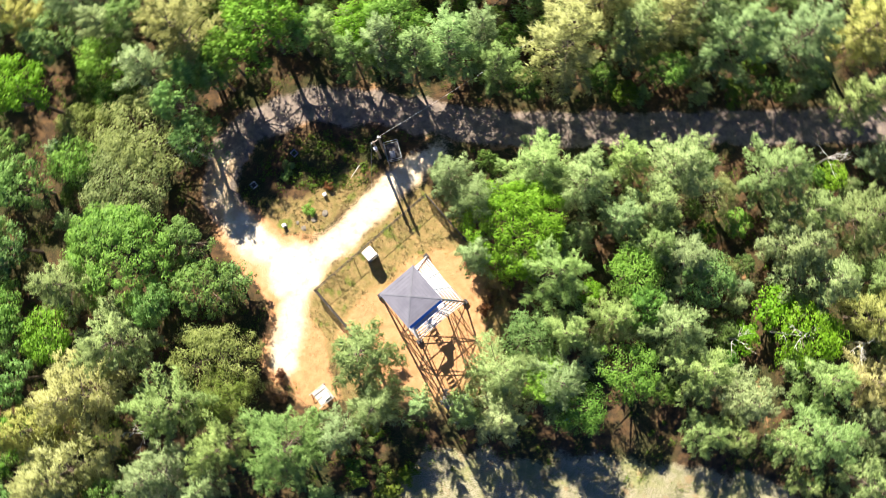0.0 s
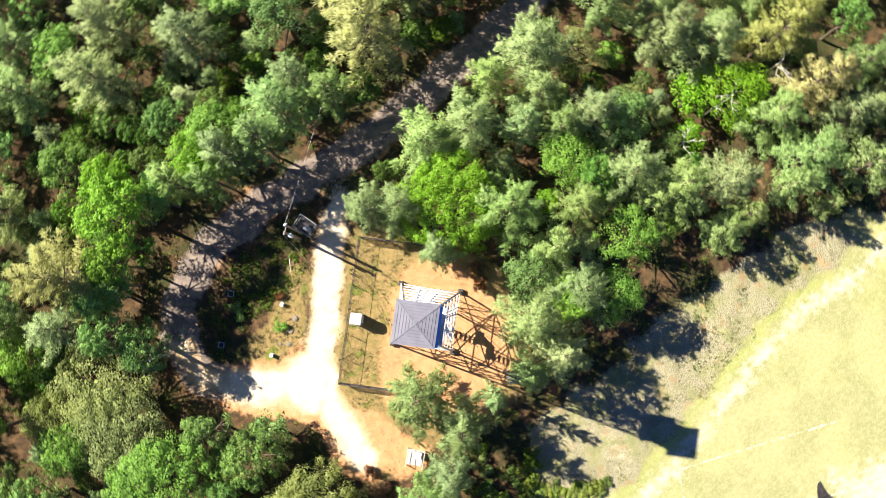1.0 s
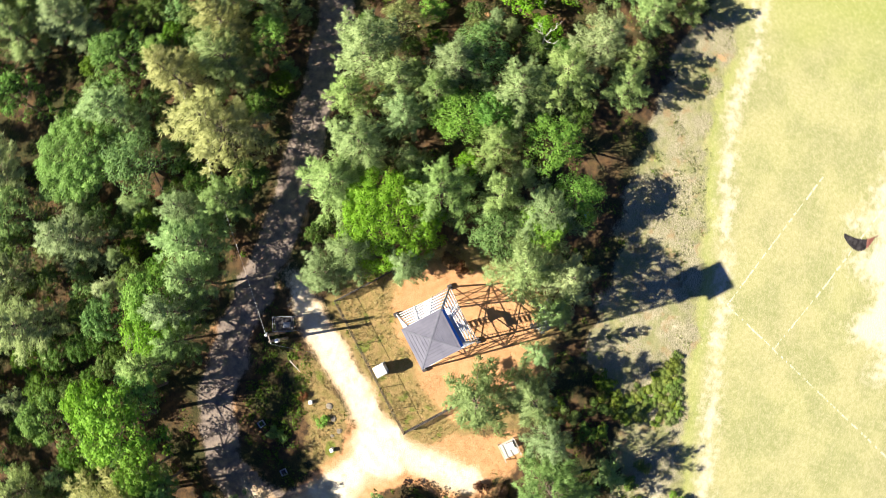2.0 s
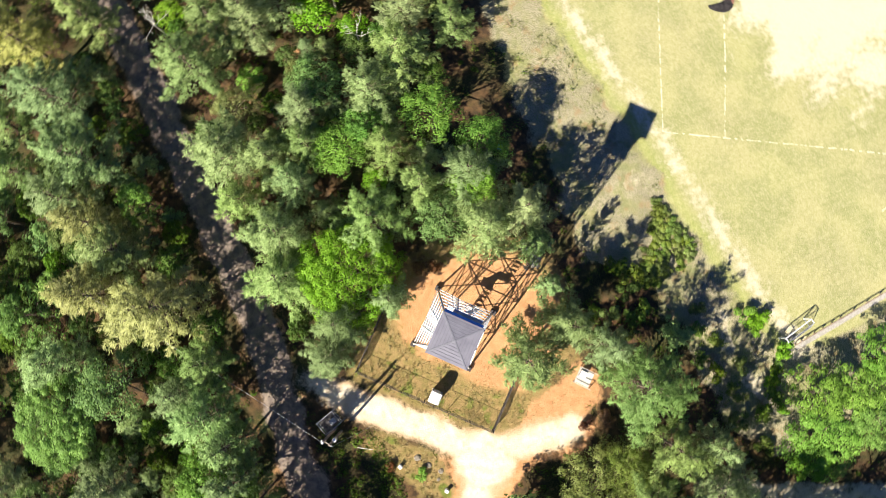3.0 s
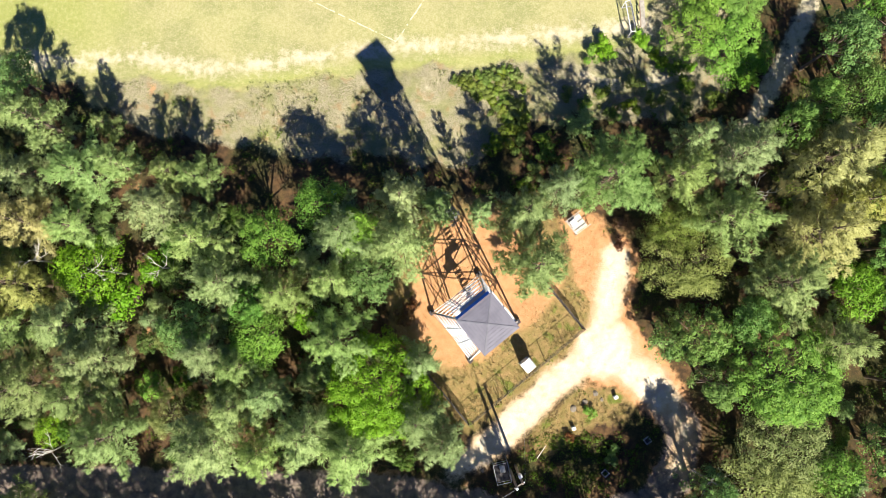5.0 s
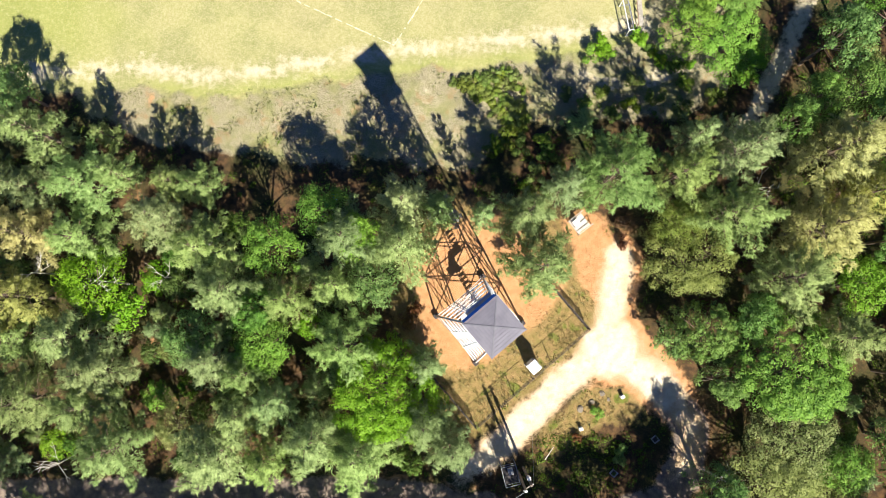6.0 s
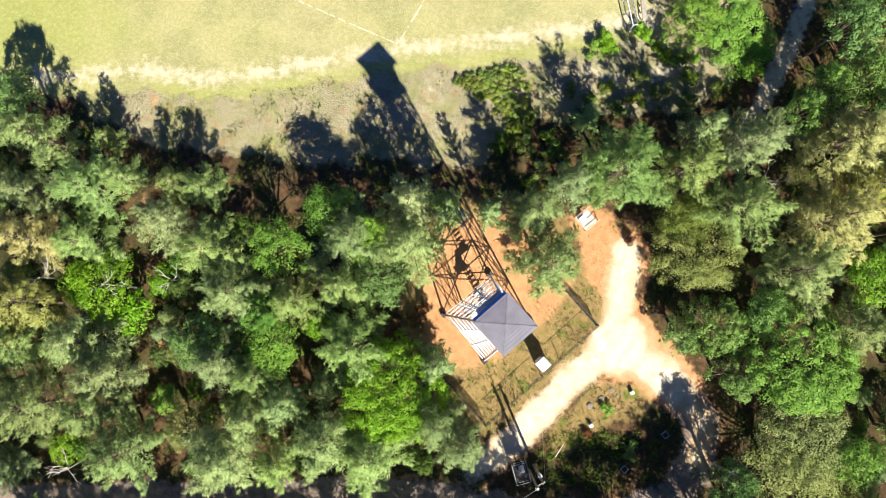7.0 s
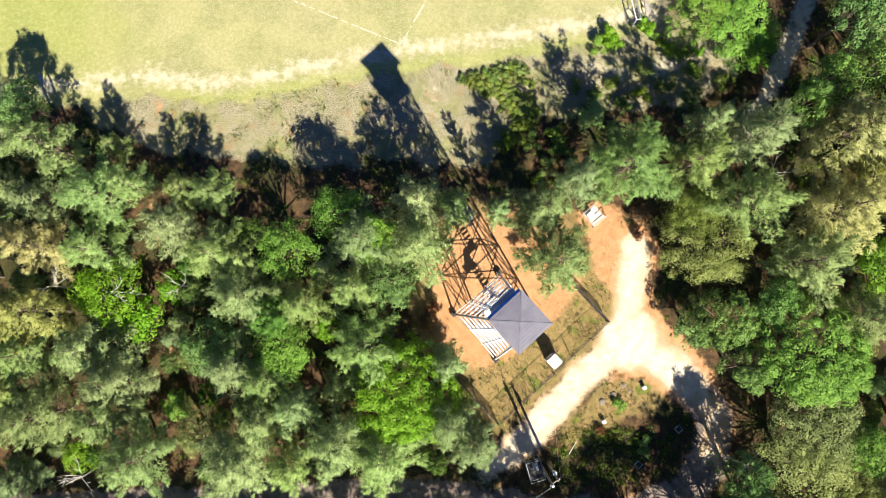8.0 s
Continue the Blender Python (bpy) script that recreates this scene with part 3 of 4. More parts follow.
LOW_LEAVES = ((31.8, 27.1, 2.3), (30.3, 28.9, 3.8), (26.5, 30.6, 3.0), (27.4, 34.2, 3.2), (30.6, 34.0, 3.2), (25.6, 38.2, 3.0), (27.5, 42.0, 3.0), (24.3, 46.0, 2.6))
EAST_TREES = ((42.4, 33.0, 2.6), (44.0, 19.5, 3.0), (45.6, 31.0, 3.0), (45.6, 14.5, 3.2), (43.6, 36.5, 2.8), (46.0, 8.5, 3.0), (46.5, 2.0, 3.2), (47.0, -5.0, 3.2), (46.0, -11.5, 3.0))

PLANTED = []


def plant(kinds, x, y, r, base, squash=1.0):
    """One tree of a kind, turned and sized for its place."""
    n = len(PLANTED)
    s = r / base
    high = (0.75 + 0.25 * s) * squash * (0.95 + 0.1 * ((n * 0.618) % 1))
    m = pose(x, y, -0.05, 0, 0, (n * 137.5) % 360)
    ob = copy_thing(kinds[n % len(kinds)], m)
    ob.matrix_basis = m @ Matrix.Diagonal((s, s, high, 1))
    PLANTED.append((x, y, r))
    return ob


for x, y, r in PINES_SOUTH + PINES_MIDDLE:
    if r > 3.85:
        plant(BIG_PINES, x, y, r, 4.4)
        continue
    plant(PINE_KINDS, x, y, r, 2.95, 1.18 if -26 < x < -5 and y > -2 else 1.05)
for x, y, r in PINES_NORTH:
    if r > 3.85:
        plant(BIG_PINES, x, y, r, 4.4, 1.05)
        continue
    plant(PINE_KINDS, x, y, r, 2.95, 1.08 if x < -38 else 0.86 if x < -23.5 else 1.1 if x < 20 else 1.18)
for x, y, r in GREY_PINES:
    plant(BIG_PINES, x, y, r, 4.5, 1.0)
for x, y, r in PALE_PINES:
    plant(PALE_KINDS, x, y, r, 3.4, 1.2)
plant(BIG_LEAVES[:1], 34.5, -5.6, 6.0, 5.5)
plant(BIG_LEAVES[1:], -4.5, -9.2, 5.4, 5.5)
plant(BIG_LEAVES[1:], -2.0, -39.8, 4.8, 5.5)
for x, y, r in BROADLEAVES:
    plant(LEAF_KINDS, x, y, r, 3.7, 1.22)
for x, y, r in GREEN_TREES:
    plant(GREEN_KINDS, x, y, r, 2.6, 1.2 if y > 5 or y < -25 else 1.0)
for x, y, r in DARK_LEAVES + EAST_TREES:
    plant(DARK_KINDS, x, y, r, 3.7, 1.3 if y > 15 else 1.0)
for x, y, r in OLIVE_TREES:
    plant(OLIVE_KINDS, x, y, r, 3.7, 0.85)
for x, y, r in SAPLINGS:
    plant(SMALL_LEAVES, x, y, r, 2.0, 0.8)
for x, y, r in LOW_LEAVES:
    plant(LEAF_KINDS, x, y, r, 3.7, 0.5)


# Row of tall trees added beside the loop to shade road and island.
shade_rng = np.random.RandomState(77)
for k in range(26):
    x = -47.0 + 3.0 * k + shade_rng.uniform(-0.6, 0.6)
    if x < 0 and k % 4 == 1 or 23 < x < 31 and k % 2:
        continue  # gaps that let the sun through to the road
    y = float(level(x, LOOP[:10])) - 3.4 - shade_rng.uniform(0, 1.4)
    if any(math.hypot(x - a, y - b) < 0.8 * (2.4 + c) for a, b, c in PLANTED):
        continue
    plant(PINE_KINDS if k % 4 else LEAF_KINDS, x, y, shade_rng.uniform(2.3, 2.9), 2.75 if k % 4 else 3.7, 1.24)
# Pines added to throw shade over the spur's south end.
for x, y, r in ((6.4, -25.4, 2.3), (9.6, -26.2, 2.3), (12.4, -25.6, 2.1)):
    plant(PINE_KINDS, x, y, r, 2.75, 1.32)
for x, y, r in ((30.0, -20.0, 2.6), (28.4, -23.6, 2.7), (25.4, -25.2, 2.6)):
    plant(DARK_KINDS, x, y, r, 3.7, 1.15)


def fill_forest():
    """More trees where the forest closes between and beyond the placed ones."""
    rng = np.random.RandomState(5)
    for _ in range(8000):
        x, y = rng.uniform(-62, 64), rng.uniform(-62, 36)
        z = zones(np.array([x]), np.array([y]))
        if max(z[k][0] for k in ("gravel", "turf", "scrub", "dry")) > 0.02 or x > -20 and z["soil"][0] > 0.02 or z["lane"][0] > 0 or away(np.array([x]), np.array([y]), LOOP)[0] < (3.0 if y < -20 else 4.0):
            continue
        if 2 < x < 13 and 11 < y < 27 or -23 < x < 3 and 9 < y < 18 or -6 < x < 1 and -9 < y < 4 or 17 < x < 25.5 and -9 < y < 10 or 17 < x < 34 and 18 < y < 31 or -34 < x < -27.5 and 8 < y < 20:
            continue
        if away(np.array([x]), np.array([y]), TRAIL)[0] < (5 if x < 36 else 3.4) or away(np.array([x]), np.array([y]), FOOTPATH)[0] < 0.8 or math.hypot(x - 14, y + 14) < 10 or math.hypot(x - 2, y) > 66:
            continue
        rim = math.hypot(x - 2, y) > 47
        south = y < -20
        r = rng.uniform(2.2, 3.2) if rim else rng.uniform(1.0, 1.9)
        if any(math.hypot(x - a, y - b) < (0.78 if rim else 0.62 if south else 0.8) * (r + c) for a, b, c in PLANTED):
            continue
        kind = rng.uniform()
        if rim:
            plant(PINE_KINDS if kind < 0.6 else DARK_KINDS, x, y, r, 2.75 if kind < 0.6 else 3.7, 0.9)
        elif kind < (0.15 if south else 0.35):
            plant(SMALL_PINES, x, y, r * 1.1, 2.0, rng.uniform(0.4, 0.65))
        elif kind < (0.2 if south else 0.5):
            plant(SMALL_LEAVES, x, y, r * 1.1, 2.0, rng.uniform(0.4, 0.6))
        else:
            plant(SHADED_KINDS, x, y, r * 1.1, 3.7, 0.52)


fill_forest()
for kinds in (PINE_KINDS, PALE_KINDS, BIG_PINES, SHADED_KINDS, LEAF_KINDS, BIG_LEAVES, GREEN_KINDS, OLIVE_KINDS, DARK_KINDS, SMALL_PINES, SMALL_LEAVES):
    for ob in kinds:
        for o in (*ob.children_recursive, ob):
            bpy.data.objects.remove(o)


def build_undergrowth():
    """Low leafy bushes and ferns all over the forest floor."""
    rng = np.random.RandomState(12)
    x, y = rng.uniform(-62, 62, 5600), rng.uniform(-64, 34, 5600)
    z = zones(x, y)
    open_ground = np.maximum.reduce([z["gravel"], z["lane"], z["turf"], z["soil"], 0.6 * z["dry"], 0.55 * z["scrub"], z["sand"]])
    keep = (open_ground < rng.uniform(0.05, 0.6, x.shape)) & (ripple(x, y, 0.35, 21) + rng.uniform(-0.6, 0.6, x.shape) > -0.35)
    x, y = np.concatenate((x[keep], rng.uniform(8, 23, 130))), np.concatenate((y[keep], rng.uniform(-19, -13, 130)))
    x, y = np.concatenate((x, rng.uniform(36, 46, 260))), np.concatenate((y, rng.uniform(8, 34, 260)))
    island = (away(x, y, LOOP) > 2.6) & (away(x, y, TRAIL) > 1.6) & (away(x, y, SPUR) > 2.3)
    x, y = x[island], y[island]
    n, leaves = len(x), 30
    size = rng.uniform(0.25, 0.9, n)
    c = np.repeat(np.stack((x, y, size * 0.45), -1), leaves, 0)
    s = np.repeat(size, leaves)[:, None]
    out = unit(rng.normal(0, 1, c.shape))
    p = c + out * s * np.cbrt(rng.uniform(0.1, 1, s.shape)) * np.array((1, 1, 0.55))
    p[:, 2] = np.maximum(p[:, 2], 0.03)
    normal = unit(out + rng.normal(0, 0.6, p.shape) + np.array((0, 0, 0.7)))
    u = unit(np.cross(normal, rng.normal(0, 1, p.shape)))
    v = np.cross(normal, u)
    h = rng.uniform(0.055, 0.12, (len(p), 1))
    corners = np.stack((p - u * h, p - v * h * 0.65, p + u * h, p + v * h * 0.65), 1)
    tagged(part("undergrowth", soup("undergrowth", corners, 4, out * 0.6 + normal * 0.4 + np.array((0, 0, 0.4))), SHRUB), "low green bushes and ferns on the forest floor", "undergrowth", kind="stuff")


build_undergrowth()


# ---- the lookout tower ----
def lookout_tower():
    turn = 45 - 2.5
    tower = thing("lookout_tower", pose(4.92, -1.28, 0, 0, 0, turn), "tall white steel lattice lookout tower with grey roofed cab", "tower")
    foot, head, floor = 3.26, 1.22, 25.4

    def half(z):
        return foot + (head - foot) * z / floor

    def corner(i, z):
        h = half(z)
        return Vector(((h, h, z), (-h, h, z), (-h, -h, z), (h, -h, z))[i % 4])

    stages = [0.35, 4.3, 8.0, 11.4, 14.5, 17.4, 20.1, 22.8, floor]
    for i in range(4):
        bm = bmesh.new()
        a, b = corner(i, 0.3), corner(i, floor)
        bar(bm, a, b, 0.14)
        part("leg", bm, STEEL, tower)
        c = corner(i, 0)
        bm = bmesh.new()
        box(bm, (0.55, 0.55, 0.7), (c.x, c.y, 0.25), bevel=0.05)
        part("footing", bm, DARK, tower, "dark stained footing block")
    for lo, hi in zip(stages, stages[1:]):
        for i in range(4):
            bm = bmesh.new()
            bar(bm, corner(i, hi), corner(i + 1, hi), 0.08)
            part("girt", bm, STEEL, tower)
            for a, b in ((i, i + 1), (i + 1, i)):
                bm = bmesh.new()
                bar(bm, corner(a, lo), corner(b, hi), 0.075)
                part("brace", bm, STEEL, tower)
            for f in (0.33, 0.67):
                bm = bmesh.new()
                bar(bm, corner(i, lo).lerp(corner(i + 1, lo), f), corner(i, hi).lerp(corner(i + 1, hi), f), 0.07)
                part("hanger", bm, WHITE, tower)
    # zigzag stair with a landing at every turn
    rise, z, side = 4.2, 0.25, 1
    while z < floor - 1:
        top = min(z + rise, floor)
        run = min(0.62 * half(top), 1.2)
        shift = 0.38 * side
        a, b = Vector((shift, -side * run, z)), Vector((shift, side * run, top))
        flight = bmesh.new()
        for w in (-0.36, 0.36):
            bar(flight, a + Vector((w, 0, 0)), b + Vector((w, 0, 0)), 0.05, 0.1)
            bar(flight, a + Vector((w, 0, 0.95)), b + Vector((w, 0, 0.95)), 0.035)
        f = part("stair_flight", flight, STEEL, tower)
        steps = 13
        for k in range(steps):
            p = a.lerp(b, (k + 0.5) / steps)
            part("tread", boxed((0.74, 0.24, 0.04), p), WHITE, f)
        if top < floor - 0.5:
            part("landing", boxed((1.35, 0.85, 0.06), (0, side * (run + 0.3), top - 0.03)), BOARD, tower)
        z, side = top, -side
    # cab
    cab = 1.16
    part("cab_floor", boxed((2 * head + 0.5, 2 * head + 0.5, 0.14), (0, 0, floor + 0.05), bevel=0.02), BOARD, tower)
    for i in range(4):
        m = pose(0, 0, 0, 0, 0, 90 * i)
        wall = bmesh.new()
        box(wall, (2 * cab - 0.06, 0.06, 1.05), m @ Vector((0, -cab, floor + 0.65)), m)
        w = part("cab_wall", wall, WHITE, tower, "white painted cab wall")
        for k in (-1, 0, 1):
            part("window", boxed((0.66, 0.03, 1.2), m @ Vector((k * 0.72, -cab, floor + 1.8)), m), BLUE, w, "blue-tinted cab window")
        for k in (-1.5, -0.5, 0.5, 1.5):
            part("mullion", boxed((0.07, 0.07, 1.9), m @ Vector((k * 0.72, -cab, floor + 2.1)), m), WHITE, w)
    # catwalk rail on the north-west side, with blue boards
    part("catwalk", boxed((2.9, 0.75, 0.08), (0, 1.72, floor + 0.02)), BOARD, tower)
    for k in (-1.4, -0.7, 0, 0.7, 1.4):
        part("rail_post", boxed((0.06, 0.06, 1.1), (k, 2.06, floor + 0.6)), WHITE, tower)
    for k in range(3):
        part("rail_board", boxed((2.9, 0.035, 0.12), (0, 2.02, floor + 0.35 + 0.33 * k)), BLUE_PAINT if k == 2 else WHITE, tower, "painted rail board")
    awning = bmesh.new()
    box(awning, (3.05, 0.24, 0.025), (0, 1.72, floor + 2.86), pose(0, 0, 0, -30))
    part("awning", awning, BLUE_PAINT, tower, "bright blue fascia sheet below the eave")
    # hipped roof: four ribbed slopes with hip caps
    eave, reach, apex = floor + 3.05, 1.63, floor + 3.3
    soffit = boxed((2 * reach - 0.2, 2 * reach - 0.2, 0.08), (0, 0, eave - 0.05))
    roof = part("roof", soffit, ROOF, tower, "grey hipped metal roof")
    for i in range(4):
        m = pose(0, 0, 0, 0, 0, 90 * i)
        bm = bmesh.new()
        pts = [m @ Vector(p) for p in ((-reach, -reach, eave), (reach, -reach, eave), (0, 0, apex))]
        up = Vector((0, 0, 0.05))
        top = [bm.verts.new(p + up) for p in pts]
        low = [bm.verts.new(p) for p in pts]
        bm.faces.new(top)
        bm.faces.new(low[::-1])
        for a in range(3):
            b = (a + 1) % 3
            bm.faces.new((low[a], low[b], top[b], top[a]))
        slope = part("roof_slope", bm, ROOF, roof)
        for k in range(1, 7):
            f = k / 7
            a = m @ Vector((-reach * (1 - f) + 0.05, -reach * (1 - f), eave + (apex - eave) * f + 0.055))
            b = m @ Vector((reach * (1 - f) - 0.05, -reach * (1 - f), eave + (apex - eave) * f + 0.055))
            part("rib", bar(bmesh.new(), a, b, 0.035), ROOF_DARK, roof)
        a = m @ Vector((-reach, -reach, eave + 0.06))
        part("hip_cap", bar(bmesh.new(), a, Vector((0, 0, apex + 0.05)), 0.1, 0.04), ROOF_DARK, roof)
    return tower


lookout_tower()


# ---- fence ----
FENCE_A, FENCE_B = Vector((16.54, -1.81, 0)), Vector((4.97, -12.56, 0))
ALONG = (FENCE_B - FENCE_A).normalized()
INWARD = Vector((ALONG.y, -ALONG.x, 0))


def fence_run(name, start, way, length, bays, label, t=0.003):
    """A chain-link run: posts, rails and a wire net for each bay."""
    tall = 2.15
    fence = thing(name, Matrix.Translation(start), label, "fence", "yard fence")
    step = length / bays
    for k in range(bays + 1):
        p = way * step * k
        part("post", tube(bmesh.new(), p + Vector((0, 0, -0.2)), p + Vector((0, 0, tall + 0.05)), 0.04, 0.04, 8), FENCE_STEEL, fence)
    for k in range(bays):
        a, b = way * step * k, way * step * (k + 1)
        part("rail", tube(bmesh.new(), a + Vector((0, 0, tall)), b + Vector((0, 0, tall)), 0.027, 0.027, 6), FENCE_STEEL, fence)
        verts = []
        gap = 0.14
        n = int((step + tall) / gap)
        up = Vector((0, 0, 1))
        for j in range(1, n):
            for flip in (False, True):
                s0, s1 = max(0, j * gap - tall), min(step, j * gap)
                z0, z1 = j * gap - s0, j * gap - s1
                if flip:
                    s0, s1 = step - s0, step - s1
                p, q = a + way * s0 + up * z0, a + way * s1 + up * z1
                verts += [p + up * t, p - up * t, q - up * t, q + up * t]
                side = INWARD * t if abs(way.dot(INWARD)) < 0.5 else ALONG * t
                verts += [p + side, p - side, q - side, q + side]
        part("wire_net", soup("wire_net", [tuple(v) for v in verts], 4), FENCE_STEEL, fence)
    return fence


fence_run("chain_link_fence", FENCE_A, ALONG, 15.8, 6, "rusty chain-link fence along the gravel road")
fence_run("chain_link_fence", FENCE_A + INWARD * 0.06, INWARD, 9.0, 3, "rusty chain-link fence running into the trees", 0.008)
fence_run("chain_link_fence", FENCE_B + INWARD * 0.06, INWARD, 9.0, 3, "rusty chain-link fence running into the trees", 0.008)


# ---- portable toilet ----
def portable_toilet():
    d = math.degrees(math.atan2(ALONG.y, ALONG.x))
    toilet = thing("portable_toilet", pose(10.75, -5.9, 0, 0, 0, d), "white portable toilet with pale roof inside the fence", "toilet")
    part("body", boxed((1.1, 1.1, 2.1), (0, 0, 1.12), bevel=0.04), BLUE, toilet, "dark blue cabin body")
    part("door", boxed((0.75, 0.04, 1.85), (0, -0.57, 1.1), bevel=0.01), PLASTIC, toilet)
    part("skid", boxed((1.2, 1.2, 0.1), (0, 0, 0.05)), CONCRETE, toilet)
    dome = boxed((1.22, 1.22, 0.08), (0, 0, 2.2), bevel=0.03)
    for k in range(6):
        f = (k + 0.5) / 6
        box(dome, (1.2 * math.sqrt(1 - f * f), 1.18, 0.075), (0, 0, 2.26 + 0.07 * k), bevel=0.02)
    part("roof", dome, PLASTIC, toilet, "white domed roof")
    part("vent_pipe", tube(bmesh.new(), (0.46, 0.4, 2.2), (0.46, 0.4, 2.55), 0.06), PLASTIC, toilet)


portable_toilet()


# ---- shrubs ----
def shrub_mesh(seed, reach=1.2, tall=1.5, leaves=900, leaf=0.1):
    rng = np.random.RandomState(seed)
    wood = bmesh.new()
    spots = []
    for k in range(9):
        a, r = rng.uniform(0, 6.28), reach * math.sqrt(rng.uniform(0, 0.75))
        tip = Vector((r * math.cos(a), r * math.sin(a), tall * rng.uniform(0.5, 0.85)))
        tube(wood, (0, 0, -0.1), tip, 0.03, 0.01, 4)
        spots.append(tip)
    c = np.array([spots[i] for i in rng.randint(0, 9, leaves)])
    out = unit(rng.normal(0, 1, c.shape))
    p = c + out * np.cbrt(rng.uniform(0.1, 1, (leaves, 1))) * 0.42 * reach * np.array((1, 1, 0.7))
    p[:, 2] = np.maximum(p[:, 2], 0.05)
    normal = unit(out + rng.normal(0, 0.5, c.shape) + np.array((0, 0, 0.6)))
    u = unit(np.cross(normal, rng.normal(0, 1, c.shape)))
    v = np.cross(normal, u)
    h = leaf * rng.uniform(0.7, 1.3, (leaves, 1))
    corners = np.stack((p - u * h, p - v * h * 0.65, p + u * h, p + v * h * 0.65), 1)
    return wood, soup("leaves", corners, 4, out * 0.7 + normal * 0.4 + np.array((0, 0, 0.3)))


def shrub(place, r, seed, leafage, label, tall=1.5):
    wood, leaves = shrub_mesh(seed, 1.2, tall)
    ob = thing("shrub", pose(place[0], place[1], 0, 0, 0, seed * 77) @ Matrix.Scale(r / 1.5, 4), label, "shrub", "shrubs")
    part("stems", wood, BARK, ob)
    part("leaves", leaves, leafage, ob)


OLIVE = foliage("olive_leaves", (0.10, 0.15, 0.025), (0.21, 0.29, 0.055), (0.33, 0.41, 0.10), 0.4)
RUSSET = foliage("russet_leaves", (0.09, 0.05, 0.025), (0.19, 0.09, 0.04), (0.28, 0.15, 0.06), 0.35)
GREY = foliage("grey_twigs", (0.12, 0.13, 0.13), (0.24, 0.25, 0.25), (0.36, 0.37, 0.36), 0.2)
BUSHES = []
THICKET = ((0.9, 24.3), (4.4, 22.2), (8.6, 18.6), (9.5, 20.8), (8.2, 26.2), (4.0, 25.4))
thicket_rng = np.random.RandomState(91)
for i in range(420):
    x, y = thicket_rng.uniform(0.6, 9.8), thicket_rng.uniform(18.4, 26.4)
    inside = False
    for (ax, ay), (bx, by) in zip(THICKET, THICKET[1:] + THICKET[:1]):
        if (ay > y) != (by > y) and x < ax + (y - ay) * (bx - ax) / (by - ay):
            inside = not inside
    if inside and len(BUSHES) < 56 and all(math.hypot(x - a, y - b) > 0.62 for a, b in BUSHES):
        BUSHES.append((x, y))
        shrub((x, y), thicket_rng.uniform(0.75, 1.1), 400 + i, OLIVE, "low olive green shrub in a thicket by the field", 0.8)
for i, (x, y, r) in enumerate(((10.4, 14.6, 1.5), (9.6, 13.0, 1.3), (11.8, 12.9, 1.2), (12.6, 15.4, 1.5), (11.4, 17.0, 1.4), (13.6, 13.4, 1.4), (32.8, 26.2, 1.4), (39.6, 22.6, 1.5), (20.4, 22.4, 1.4), (7.4, 18.6, 1.7), (5.7, 17.4, 1.6), (8.7, 17.6, 1.5), (25.0, 26.9, 1.5), (26.2, 25.4, 1.5), (23.3, 28.3, 1.4))):
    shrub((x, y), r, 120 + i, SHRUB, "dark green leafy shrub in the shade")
for i, (x, y, r) in enumerate(((16.9, 29.0, 1.6), (15.9, 28.0, 1.4), (17.6, 28.0, 1.3), (21.1, 30.3, 1.5), (22.0, 29.4, 1.0), (17.8, -10.5, 0.9))):
    shrub((x, y), r, 130 + i, LEAF, "bright green leafy shrub in the sun")
for i, (x, y, r) in enumerate(((-2.6, -1.6, 1.3), (-2.0, -0.4, 1.0), (19.8, 9.4, 1.2), (20.0, 7.7, 1.1), (15.6, -13.4, 0.7), (11.1, 18.5, 1.2))):
    shrub((x, y), r, 140 + i, RUSSET if i != 5 else OLIVE, "russet brown shrub at the edge of the clearing" if i != 5 else "olive green leafy shrub in the sun")
for i, (x, y, r) in enumerate(((-0.1, 9.9, 1.5), (1.7, 9.2, 1.3), (0.6, 11.0, 1.2))):
    shrub((x, y), r, 150 + i, GREY, "grey half-bare twiggy shrub behind the tower", 2.4)


shrub((20.3, -14.8), 1.25, 171, LEAF_DARK, "round green bush in the shaded road island")


for i, (x, y, r) in enumerate(((13.4, 23.6, 1.2), (15.4, 22.4, 1.3), (17.2, 24.2, 1.2), (20.8, 25.2, 1.3), (23.0, 23.6, 1.4), (18.6, 21.4, 1.3), (26.0, 22.6, 1.4), (29.4, 23.8, 1.4))):
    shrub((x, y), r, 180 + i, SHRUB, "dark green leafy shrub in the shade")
for i, (x, y, r) in enumerate(((23.6, 27.4, 1.0), (26.6, 27.2, 1.0))):
    shrub((x, y), r, 190 + i, LEAF, "bright green leafy shrub in the sun")


